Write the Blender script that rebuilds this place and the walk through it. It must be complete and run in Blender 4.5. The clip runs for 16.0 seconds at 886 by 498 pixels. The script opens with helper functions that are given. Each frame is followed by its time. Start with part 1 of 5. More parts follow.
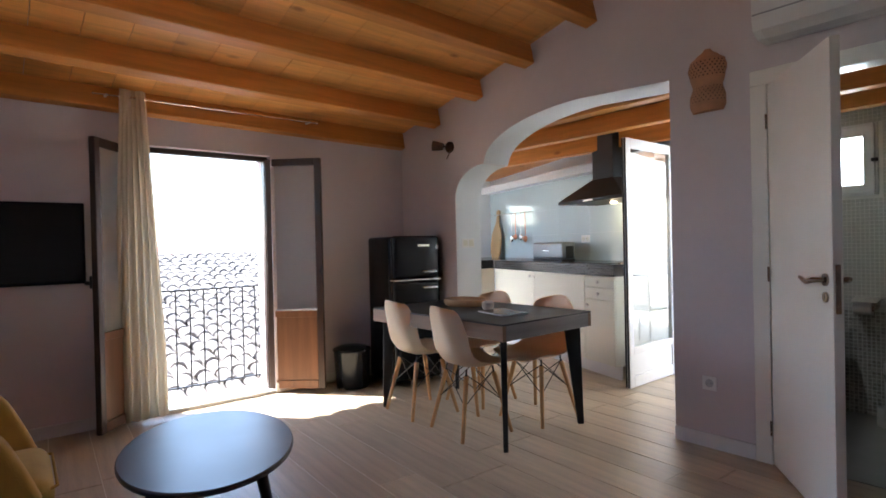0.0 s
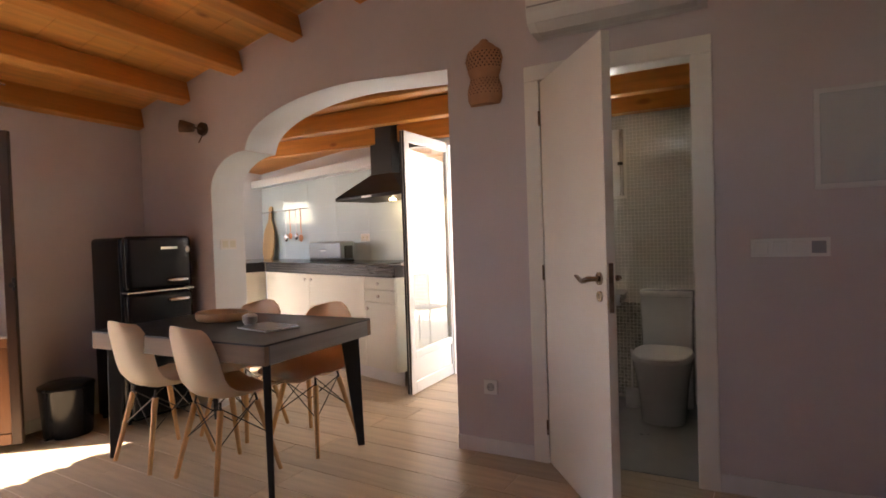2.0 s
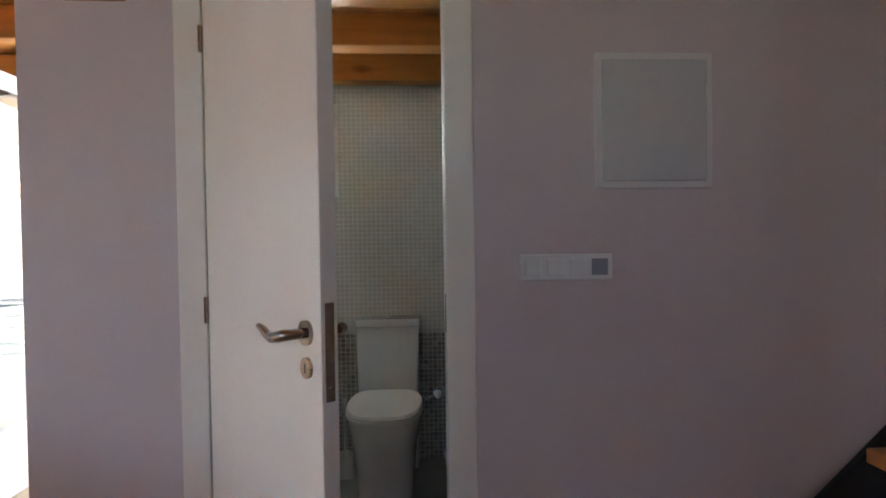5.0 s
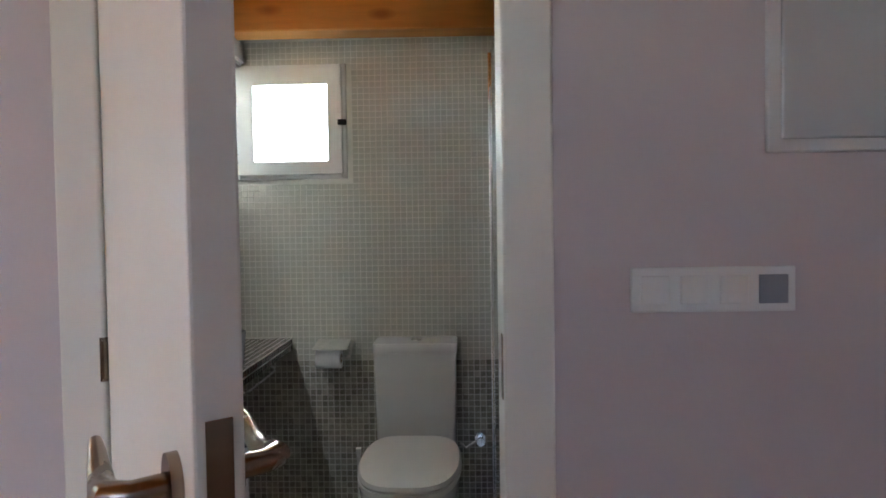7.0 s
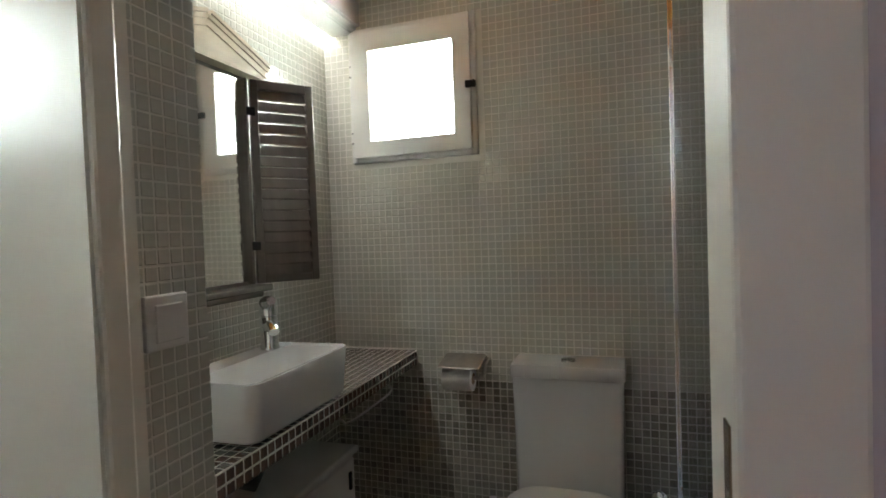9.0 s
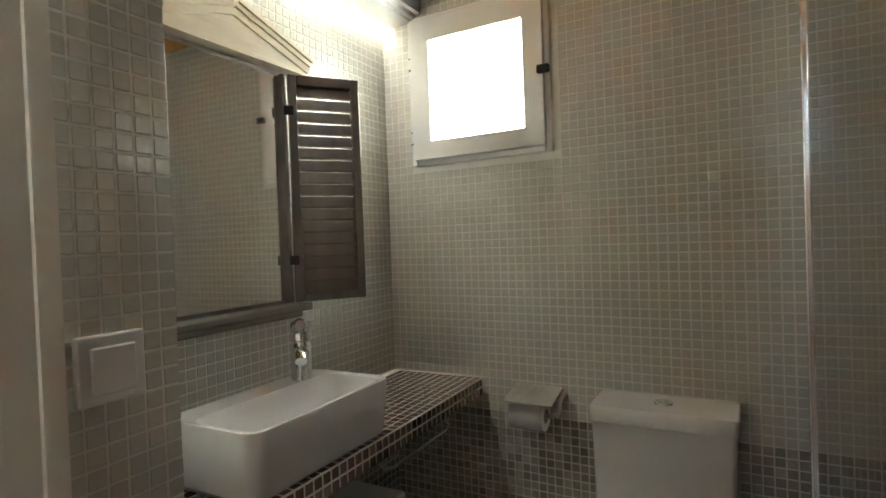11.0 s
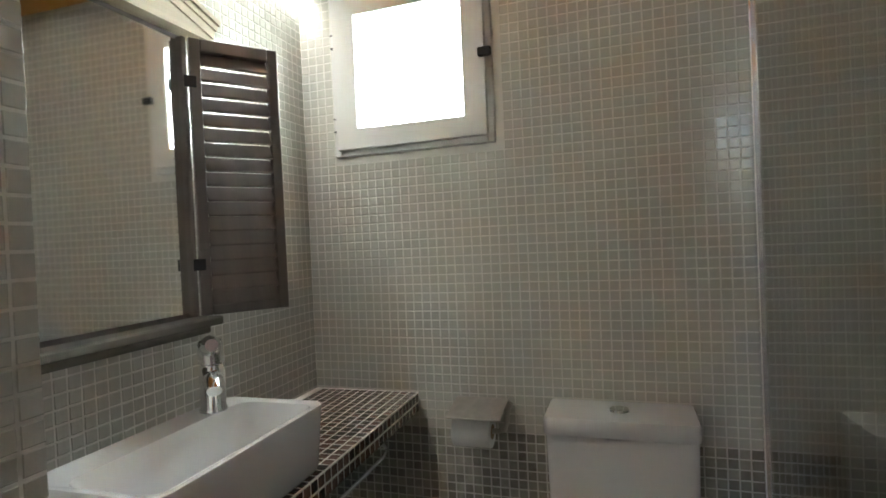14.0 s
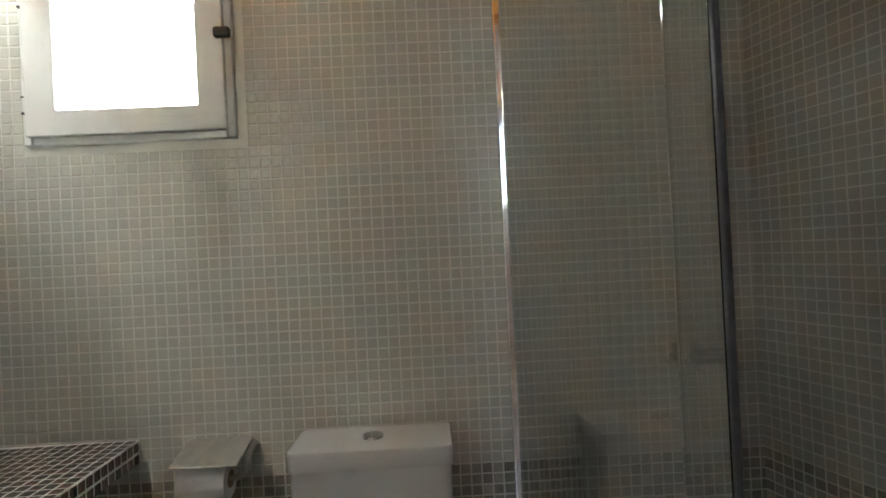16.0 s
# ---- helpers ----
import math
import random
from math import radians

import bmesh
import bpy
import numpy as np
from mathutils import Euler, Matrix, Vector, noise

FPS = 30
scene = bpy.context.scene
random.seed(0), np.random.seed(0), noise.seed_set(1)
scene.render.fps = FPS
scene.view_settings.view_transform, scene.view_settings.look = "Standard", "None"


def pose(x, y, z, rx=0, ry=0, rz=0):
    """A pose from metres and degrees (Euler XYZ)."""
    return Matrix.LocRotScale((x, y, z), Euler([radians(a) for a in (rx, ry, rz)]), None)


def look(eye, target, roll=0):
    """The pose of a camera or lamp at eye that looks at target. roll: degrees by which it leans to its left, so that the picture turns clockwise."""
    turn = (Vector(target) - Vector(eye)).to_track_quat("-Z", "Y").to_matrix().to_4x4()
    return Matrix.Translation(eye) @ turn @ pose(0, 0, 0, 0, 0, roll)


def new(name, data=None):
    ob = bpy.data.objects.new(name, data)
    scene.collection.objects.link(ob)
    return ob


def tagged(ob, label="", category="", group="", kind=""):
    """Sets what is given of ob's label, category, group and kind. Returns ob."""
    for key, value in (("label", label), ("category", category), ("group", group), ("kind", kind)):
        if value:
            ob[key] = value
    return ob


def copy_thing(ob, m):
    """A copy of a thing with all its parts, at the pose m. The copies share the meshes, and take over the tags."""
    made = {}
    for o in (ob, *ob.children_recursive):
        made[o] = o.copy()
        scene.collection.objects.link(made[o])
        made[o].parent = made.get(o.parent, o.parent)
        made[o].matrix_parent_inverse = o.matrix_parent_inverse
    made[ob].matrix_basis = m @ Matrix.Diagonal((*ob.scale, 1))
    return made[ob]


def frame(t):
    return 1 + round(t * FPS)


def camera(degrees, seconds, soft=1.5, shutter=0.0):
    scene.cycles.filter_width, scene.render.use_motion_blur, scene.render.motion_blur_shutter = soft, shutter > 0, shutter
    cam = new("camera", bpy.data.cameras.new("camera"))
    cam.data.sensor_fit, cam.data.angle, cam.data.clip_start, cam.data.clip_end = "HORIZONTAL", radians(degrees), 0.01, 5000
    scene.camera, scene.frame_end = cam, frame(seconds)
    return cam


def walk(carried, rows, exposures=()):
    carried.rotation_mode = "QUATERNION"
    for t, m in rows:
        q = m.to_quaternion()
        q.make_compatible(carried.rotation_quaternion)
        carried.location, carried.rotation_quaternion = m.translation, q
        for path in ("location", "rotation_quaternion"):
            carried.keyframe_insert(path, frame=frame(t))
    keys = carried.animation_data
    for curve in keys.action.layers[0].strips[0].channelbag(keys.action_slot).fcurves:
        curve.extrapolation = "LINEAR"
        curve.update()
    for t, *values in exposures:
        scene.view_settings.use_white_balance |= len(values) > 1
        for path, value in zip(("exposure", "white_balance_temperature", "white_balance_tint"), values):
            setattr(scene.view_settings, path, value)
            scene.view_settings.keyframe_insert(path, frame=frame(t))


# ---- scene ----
cam = camera(78.3, 16.0, soft=1.7)
PATH = [
    (0, (1.099, -3.205, 1.216), (-0.432, -1.918, 1.2), -1.3),
    (0.5, (1.003, -3.163, 1.214), (-0.392, -1.731, 1.195), -1.2),
    (1, (0.956, -3.082, 1.213), (-0.296, -1.523, 1.178), -1.1),
    (1.5, (0.893, -2.969, 1.216), (-0.225, -1.311, 1.177), -1.1),
    (2, (0.85, -2.808, 1.227), (-0.07, -1.033, 1.182), -1.9),
    (2.5, (0.778, -2.662, 1.211), (0.164, -0.759, 1.162), -1.8),
    (3, (0.692, -2.464, 1.222), (0.355, -0.494, 1.166), -2.0),
    (3.5, (0.654, -2.302, 1.223), (0.501, -0.308, 1.166), -2.2),
    (4, (0.648, -2.089, 1.22), (0.612, -0.09, 1.161), -1.9),
    (4.5, (0.645, -1.885, 1.236), (0.69, 0.115, 1.193), -1.5),
    (5, (0.61, -1.689, 1.228), (0.732, 0.307, 1.187), -0.8),
    (7.3, (0.626, -0.915, 1.237), (0.551, 1.083, 1.185), -1.2),
    (7.5, (0.639, -0.863, 1.226), (0.513, 1.132, 1.177), -1.4),
    (7.8, (0.632, -0.754, 1.222), (0.417, 1.234, 1.182), -1.1),
    (8, (0.64, -0.709, 1.218), (0.381, 1.274, 1.174), -1.7),
    (8.5, (0.652, -0.592, 1.224), (0.213, 1.358, 1.159), -1.8),
    (9, (0.633, -0.486, 1.218), (0.035, 1.415, 1.16), -2.0),
    (9.5, (0.648, -0.38, 1.232), (-0.126, 1.45, 1.178), -2.0),
    (10, (0.664, -0.302, 1.239), (-0.245, 1.462, 1.183), -2.1),
    (12.5, (0.576, -0.175, 1.23), (-0.357, 1.594, 1.218), -2.0),
    (13, (0.547, -0.157, 1.226), (-0.349, 1.631, 1.208), -2.0),
    (13.5, (0.499, -0.133, 1.22), (-0.275, 1.712, 1.203), -2.2),
    (14, (0.481, -0.104, 1.228), (-0.105, 1.808, 1.196), -2.6),
    (14.5, (0.466, -0.088, 1.229), (0.128, 1.883, 1.193), -2.7),
    (15, (0.489, -0.048, 1.235), (0.365, 1.947, 1.187), -2.6),
    (15.5, (0.557, 0.01, 1.207), (0.576, 2.01, 1.2), -2.7),
    (16, (0.593, 0.053, 1.197), (0.703, 2.05, 1.209), -2.8),
]
walk(cam, [(t, look(eye, target, roll)) for t, eye, target, roll in PATH],
     exposures=[(0.0, 2.98, 6050, 10), (1.0, 3.0, 6600, 10), (1.5, 2.98, 7100, 14), (2.0, 2.98, 7900, 22), (2.5, 2.85, 6600, 14), (3.0, 3.02, 6200, 10), (4.0, 3.30, 6300, 10), (5.0, 3.50, 6250, 10), (7.5, 3.85, 6200, 10), (8.5, 3.58, 6500, 10), (10.0, 3.67, 7400, 10), (12.5, 3.83, 7200, 10), (14.0, 3.95, 6700, 10), (16.0, 4.05, 6700, 10)])

# ---- world and light ----
world = bpy.data.worlds.new("world")
scene.world = world
world.use_nodes = True
wn = world.node_tree
sky = wn.nodes.new("ShaderNodeTexSky")
sky.sky_type, sky.sun_disc = "NISHITA", False
SUN_EL, SUN_AZ = radians(53), radians(231.5)
sky.sun_elevation, sky.sun_rotation = SUN_EL, SUN_AZ
wn.links.new(sky.outputs[0], wn.nodes["Background"].inputs[0])
wn.nodes["Background"].inputs[1].default_value = 0.15


def lamp(name, kind, m, energy, color=(1, 1, 1), **kw):
    data = bpy.data.lights.new(name, kind)
    data.energy, data.color = energy, color
    for k, v in kw.items():
        if k == "size":
            data.size = v
        elif k == "size_y":
            data.shape, data.size_y = "RECTANGLE", v
        elif k == "angle":
            data.angle = v
        elif k == "radius":
            data.shadow_soft_size = v
    ob = new(name, data)
    ob.matrix_world = m
    return ob


sun_way = Vector((math.cos(SUN_EL) * math.sin(SUN_AZ), math.cos(SUN_EL) * math.cos(SUN_AZ), math.sin(SUN_EL)))
lamp("sun", "SUN", look(sun_way * 50, (0, 0, 0)), 4.6, (1, 0.95, 0.88), angle=radians(0.5))

# ---- numbers of the plan ----
X0 = -3.32                      # window wall
WT = 0.30                       # thickness of the arch wall
KU, KN = Vector((0.949, -0.3155, 0)), Vector((0.3155, 0.949, 0))   # along and into the kitchen's back wall
KORG = Vector((-2.198, 1.176, 0))                                  # a point of the cabinets' front
KIT = Matrix.Translation(KORG) @ Matrix.Rotation(math.atan2(-0.3155, 0.949), 4, "Z")
MIRX = -0.38                    # the mirror wall
PILX = -0.02                    # tiled pier beside the door
SHX = 0.811                      # the shower screen
BSL = -0.03                     # the bathroom's back wall runs askew
RIGHT = 1.60                    # the shower's far side


def yb(x):
    return 1.335 + BSL * x


def zc(x):
    return 2.46 + 0.235 * (x + 2.73)


# ---- builders ----
def box(bm, lo, hi, bevel=0.0, m=None, seg=1):
    r = bmesh.ops.create_cube(bm, size=1)
    vs = r["verts"]
    lo, hi = Vector(lo), Vector(hi)
    for v in vs:
        v.co = Vector((lo[i] + (v.co[i] + 0.5) * (hi[i] - lo[i]) for i in range(3)))
    if bevel:
        es = list({e for v in vs for e in v.link_edges})
        r = bmesh.ops.bevel(bm, geom=es, offset=bevel, segments=seg, profile=0.5, affect="EDGES")
        vs = list({v for f in r["faces"] for v in f.verts} | {v for v in vs if v.is_valid})
    if m is not None:
        bmesh.ops.transform(bm, matrix=m, verts=[v for v in vs if v.is_valid])
    return bm


def cyl(bm, a, b, r0, r1=None, seg=16, cap=True):
    a, b = Vector(a), Vector(b)
    r1 = r0 if r1 is None else r1
    d = b - a
    m = Matrix.Translation((a + b) / 2) @ d.to_track_quat("Z", "Y").to_matrix().to_4x4()
    bmesh.ops.create_cone(bm, cap_ends=cap, segments=seg, radius1=r0, radius2=r1, depth=d.length, matrix=m)
    return bm


def sweep(bm, pts, r, seg=8, closed=False):
    pts = [Vector(p) for p in pts]
    rs = r if isinstance(r, (list, tuple)) else [r] * len(pts)
    rings = []
    n = len(pts)
    up = None
    for i, p in enumerate(pts):
        d = (pts[min(i + 1, n - 1)] - pts[max(i - 1, 0)]).normalized()
        if up is None:
            up = Vector((0, 0, 1)) if abs(d.z) < 0.9 else Vector((1, 0, 0))
        s = d.cross(up).normalized()
        up = s.cross(d).normalized()
        rings.append([bm.verts.new(p + (s * math.cos(2 * math.pi * k / seg) + up * math.sin(2 * math.pi * k / seg)) * rs[i]) for k in range(seg)])
    for a, b in zip(rings, rings[1:]):
        for k in range(seg):
            bm.faces.new((a[k], a[(k + 1) % seg], b[(k + 1) % seg], b[k]))
    bm.faces.new(rings[0][::-1])
    bm.faces.new(rings[-1])
    bmesh.ops.recalc_face_normals(bm, faces=bm.faces)
    return bm


def lathe(bm, prof, seg=24, at=(0, 0, 0), sx=1.0, sy=1.0):
    at = Vector(at)
    rings = []
    for r, z in prof:
        if r < 1e-5:
            rings.append([bm.verts.new(at + Vector((0, 0, z)))])
        else:
            rings.append([bm.verts.new(at + Vector((r * sx * math.cos(2 * math.pi * k / seg), r * sy * math.sin(2 * math.pi * k / seg), z))) for k in range(seg)])
    for a, b in zip(rings, rings[1:]):
        for k in range(seg):
            q = [a[k % len(a)], a[(k + 1) % len(a)], b[(k + 1) % len(b)], b[k % len(b)]]
            q = list(dict.fromkeys(q))
            if len(q) > 2:
                bm.faces.new(q)
    bmesh.ops.recalc_face_normals(bm, faces=bm.faces)
    return bm


def prism(bm, pts, a, b, plane="xz"):
    """A polygon drawn in a plane and thickened from a to b along the axis that is left over."""
    def put(p, c):
        return {"xz": (p[0], c, p[1]), "xy": (p[0], p[1], c), "yz": (c, p[0], p[1])}[plane]
    lo = [bm.verts.new(put(p, a)) for p in pts]
    hi = [bm.verts.new(put(p, b)) for p in pts]
    n = len(pts)
    fs = [bm.faces.new(lo), bm.faces.new(hi)]
    for i in range(n):
        fs.append(bm.faces.new((lo[i], lo[(i + 1) % n], hi[(i + 1) % n], hi[i])))
    bm.normal_update()
    bmesh.ops.triangulate(bm, faces=fs[:2])
    bmesh.ops.recalc_face_normals(bm, faces=bm.faces)
    return bm


def mesh_of(name, bm, material, smooth=False):
    me = bpy.data.meshes.new(name)
    bm.to_mesh(me)
    bm.free()
    me.materials.append(material)
    if smooth:
        for p in me.polygons:
            p.use_smooth = True
        me.set_sharp_from_angle(angle=radians(40))
    return me


def part(name, bm, material, parent, label="", smooth=False):
    ob = new(name, mesh_of(name, bm, material, smooth))
    ob.parent = parent
    return tagged(ob, label)


def thing(name, label, category, m=None, group="", kind=""):
    ob = new(name)
    ob.empty_display_size = 0.1
    if m is not None:
        ob.matrix_world = m
    return tagged(ob, label, category, group, kind)


def solid(name, bm, material, label, category, m=None, group="", kind="", smooth=False):
    ob = new(name, mesh_of(name, bm, material, smooth))
    if m is not None:
        ob.matrix_world = m
    return tagged(ob, label, category, group, kind)


def B(lo, hi, bevel=0.0, m=None, seg=1):
    return box(bmesh.new(), lo, hi, bevel, m, seg)


# ---- materials ----
def mat(name, color, rough=0.5, metal=0.0, var=0.08, scale=6.0, bump=0.0, bump_scale=60.0, stretch=(1, 1, 1), fine=0.0, island=0.0, obj=0.0, spec=0.5, coat=0.0, trans=0.0):
    m = bpy.data.materials.new(name)
    m.use_nodes = True
    nt = m.node_tree
    p = nt.nodes["Principled BSDF"]
    p.inputs["Roughness"].default_value = rough
    p.inputs["Metallic"].default_value = metal
    p.inputs["Specular IOR Level"].default_value = spec
    p.inputs["Coat Weight"].default_value = coat
    p.inputs["Transmission Weight"].default_value = trans
    co = nt.nodes.new("ShaderNodeTexCoord")
    mp = nt.nodes.new("ShaderNodeMapping")
    mp.inputs["Scale"].default_value = stretch
    nt.links.new(co.outputs["Object"], mp.inputs["Vector"])
    n1 = nt.nodes.new("ShaderNodeTexNoise")
    n1.inputs["Scale"].default_value = scale
    n1.inputs["Detail"].default_value = 6
    nt.links.new(mp.outputs[0], n1.inputs["Vector"])
    hsv = nt.nodes.new("ShaderNodeHueSaturation")
    hsv.inputs["Color"].default_value = (*color, 1)
    rng = nt.nodes.new("ShaderNodeMapRange")
    rng.inputs["From Min"].default_value, rng.inputs["From Max"].default_value = 0.3, 0.7
    rng.inputs["To Min"].default_value, rng.inputs["To Max"].default_value = 1 - var, 1 + var
    nt.links.new(n1.outputs["Fac"], rng.inputs["Value"])
    val = rng.outputs[0]

    def add(sock, amount):
        a = nt.nodes.new("ShaderNodeMapRange")
        a.inputs["To Min"].default_value, a.inputs["To Max"].default_value = 1 - amount, 1 + amount
        nt.links.new(sock, a.inputs["Value"])
        mu = nt.nodes.new("ShaderNodeMath")
        mu.operation = "MULTIPLY"
        nt.links.new(val, mu.inputs[0])
        nt.links.new(a.outputs[0], mu.inputs[1])
        return mu.outputs[0]
    if fine:
        n3 = nt.nodes.new("ShaderNodeTexNoise")
        n3.inputs["Scale"].default_value = scale * 7
        n3.inputs["Detail"].default_value = 5
        nt.links.new(mp.outputs[0], n3.inputs["Vector"])
        val = add(n3.outputs["Fac"], fine)
    if island:
        g = nt.nodes.new("ShaderNodeNewGeometry")
        val = add(g.outputs["Random Per Island"], island)
    if obj:
        o = nt.nodes.new("ShaderNodeObjectInfo")
        val = add(o.outputs["Random"], obj)
    nt.links.new(val, hsv.inputs["Value"])
    nt.links.new(hsv.outputs[0], p.inputs["Base Color"])
    rr = nt.nodes.new("ShaderNodeMapRange")
    rr.inputs["To Min"].default_value, rr.inputs["To Max"].default_value = max(0.0, rough - 0.06), min(1.0, rough + 0.06)
    nt.links.new(n1.outputs["Fac"], rr.inputs["Value"])
    nt.links.new(rr.outputs[0], p.inputs["Roughness"])
    if bump:
        n2 = nt.nodes.new("ShaderNodeTexNoise")
        n2.inputs["Scale"].default_value = bump_scale
        n2.inputs["Detail"].default_value = 4
        nt.links.new(mp.outputs[0], n2.inputs["Vector"])
        b = nt.nodes.new("ShaderNodeBump")
        b.inputs["Strength"].default_value = bump
        b.inputs["Distance"].default_value = 0.004
        nt.links.new(n2.outputs["Fac"], b.inputs["Height"])
        nt.links.new(b.outputs[0], p.inputs["Normal"])
    return m


def wood(name, color, rough=0.5, axis=0, knots=True, dark=0.55, obj=0.12, island=0.0, grain=1.0):
    """Sawn timber with grain along one axis, and a few knots."""
    st = [9.0 * grain, 9.0 * grain, 9.0 * grain]
    st[axis] = 0.6 * grain
    m = mat(name, color, rough, var=0.16, scale=2.5, bump=0.15, bump_scale=9, stretch=st, fine=0.10, obj=obj, island=island)
    nt = m.node_tree
    p = nt.nodes["Principled BSDF"]
    if knots:
        old = p.inputs["Base Color"].links[0].from_socket
        co = nt.nodes.new("ShaderNodeTexCoord")
        mp = nt.nodes.new("ShaderNodeMapping")
        sk = [5.0, 5.0, 5.0]
        sk[axis] = 2.2
        mp.inputs["Scale"].default_value = sk
        nt.links.new(co.outputs["Object"], mp.inputs["Vector"])
        vo = nt.nodes.new("ShaderNodeTexVoronoi")
        vo.inputs["Scale"].default_value = 1.0
        nt.links.new(mp.outputs[0], vo.inputs["Vector"])
        cr = nt.nodes.new("ShaderNodeMapRange")
        cr.inputs["From Min"].default_value, cr.inputs["From Max"].default_value = 0.05, 0.14
        cr.inputs["To Min"].default_value, cr.inputs["To Max"].default_value = 1.0, 0.0
        nt.links.new(vo.outputs["Distance"], cr.inputs["Value"])
        mx = nt.nodes.new("ShaderNodeMix")
        mx.data_type = "RGBA"
        nt.links.new(cr.outputs[0], mx.inputs["Factor"])
        nt.links.new(old, mx.inputs["A"])
        mx.inputs["B"].default_value = (color[0] * dark, color[1] * dark * 0.8, color[2] * dark * 0.7, 1)
        nt.links.new(mx.outputs["Result"], p.inputs["Base Color"])
    return m


def glow(name, color, strength):
    m = bpy.data.materials.new(name)
    m.use_nodes = True
    nt = m.node_tree
    p = nt.nodes["Principled BSDF"]
    p.inputs["Base Color"].default_value = (*color, 1)
    p.inputs["Emission Color"].default_value = (*color, 1)
    p.inputs["Emission Strength"].default_value = strength
    return m


def glass(name, color=(0.95, 0.98, 0.97), rough=0.0, frosted=False):
    m = bpy.data.materials.new(name)
    m.use_nodes = True
    p = m.node_tree.nodes["Principled BSDF"]
    p.inputs["Base Color"].default_value = (*color, 1)
    p.inputs["Transmission Weight"].default_value = 1
    p.inputs["Roughness"].default_value = rough
    p.inputs["IOR"].default_value = 1.45
    return m


M_WALL = mat("mauve wall paint", (0.66, 0.582, 0.582), 0.75, var=0.05, scale=1.6, bump=0.25, bump_scale=35, fine=0.03)
M_WHITEWALL = mat("white arch paint", (0.75, 0.79, 0.82), 0.7, var=0.04, scale=2, bump=0.2, bump_scale=35)
M_BEAM = wood("varnished pine beam", (0.68, 0.28, 0.06), 0.42, axis=1)
M_BEAMX = wood("varnished pine cross beam", (0.60, 0.25, 0.055), 0.42, axis=0)
M_BOARD = wood("pine ceiling board", (0.78, 0.37, 0.095), 0.4, axis=1, island=0.08)
M_FLOOR = wood("oak floor plank", (0.53, 0.425, 0.295), 0.38, axis=0, knots=False, obj=0.14, island=0.14)
M_JOINT = mat("floor joint", (0.80, 0.74, 0.64), 0.8)
M_BASE = mat("white skirting", (0.74, 0.72, 0.70), 0.45, var=0.04)
M_DOOR = mat("white lacquered door", (0.86, 0.825, 0.75), 0.33, var=0.03, scale=3, bump=0.04, bump_scale=25)
M_STEEL = mat("brushed steel", (0.62, 0.58, 0.53), 0.3, metal=1.0, var=0.1, scale=40)
M_HANDLE = mat("bronzed satin nickel", (0.34, 0.27, 0.21), 0.26, metal=1.0, var=0.15, scale=30)
M_CHROME = mat("chrome", (0.85, 0.86, 0.88), 0.08, metal=1.0, var=0.02)
M_BLACK = mat("black steel", (0.012, 0.012, 0.014), 0.4, var=0.2, scale=20)
M_WHITE = mat("white plastic", (0.82, 0.81, 0.79), 0.35, var=0.02)
M_CERAMIC = mat("white ceramic", (0.81, 0.81, 0.81), 0.12, var=0.015, coat=0.3)
M_TILE = mat("pale glass mosaic tile", (0.60, 0.595, 0.53), 0.16, var=0.03, scale=30, island=0.03, obj=0.03, bump=0.16, bump_scale=85, coat=0.35)
M_TILEDARK = mat("brown mosaic tile", (0.40, 0.385, 0.33), 0.2, var=0.15, scale=40, island=0.26, obj=0.26, coat=0.4)
M_GROUT = mat("pale grout", (0.77, 0.76, 0.70), 0.9, var=0.05, scale=20)
M_GROUT2 = mat("white grout", (0.78, 0.76, 0.71), 0.9, var=0.06, scale=20)
M_WINDOWWOOD = wood("dark walnut window frame", (0.045, 0.023, 0.014), 0.4, axis=2, knots=False)
M_WINDOWPANEL = wood("brown window panel", (0.20, 0.085, 0.036), 0.4, axis=2, knots=False)
M_GLASS = glass("clear glass")
M_DOORGLASS = glass("double door glass")
M_DOORGLASS.node_tree.nodes["Principled BSDF"].inputs["IOR"].default_value = 1.75
M_FROST = glass("frosted glass", (0.92, 0.93, 0.93), 0.55)
M_CAB = mat("cream cabinet front", (0.74, 0.72, 0.62), 0.4, var=0.03, scale=2)
M_SPLASH = mat("white backsplash tile", (0.56, 0.67, 0.70), 0.12, var=0.04, scale=2, coat=0.3)
M_TOP = mat("dark granite worktop", (0.03, 0.03, 0.034), 0.2, var=0.4, scale=90, coat=0.2)
M_KMOS = mat("black kitchen mosaic", (0.022, 0.020, 0.022), 0.25, var=0.3, scale=30, island=0.6, obj=0.7, coat=0.2)
M_GLOSSBLACK = mat("gloss black enamel", (0.008, 0.009, 0.012), 0.2, var=0.1, spec=0.25)
M_MATTBLACK = mat("matt black", (0.014, 0.014, 0.016), 0.55, var=0.2)

# ---- the large structure ----
ZT = 3.9
# arch wall with the arched opening
arch = [(X0, 0), (-2.53, 0), (-2.53, 1.62)]
arch += [(-2.53 + 0.36 * (1 - math.cos(a)), 1.62 + 0.27 * math.sin(a)) for a in [math.pi / 2 * k / 10 for k in range(1, 11)]]
arch += [(-2.155 + 0.95 * (1 - math.cos(a)), 1.905 + 0.315 * math.sin(a) ** 1.0) for a in [math.pi / 2 * k / 14 for k in range(1, 15)]]
arch += [(-0.54, 2.185), (-0.54, 0), (-0.30, 0), (-0.30, zc(-0.30)), (X0, zc(X0))]
wall_arch = solid("wall_arch", prism(bmesh.new(), arch, 0, WT), M_WALL, "mauve painted plaster wall with a wide arched opening", "wall", kind="structure")
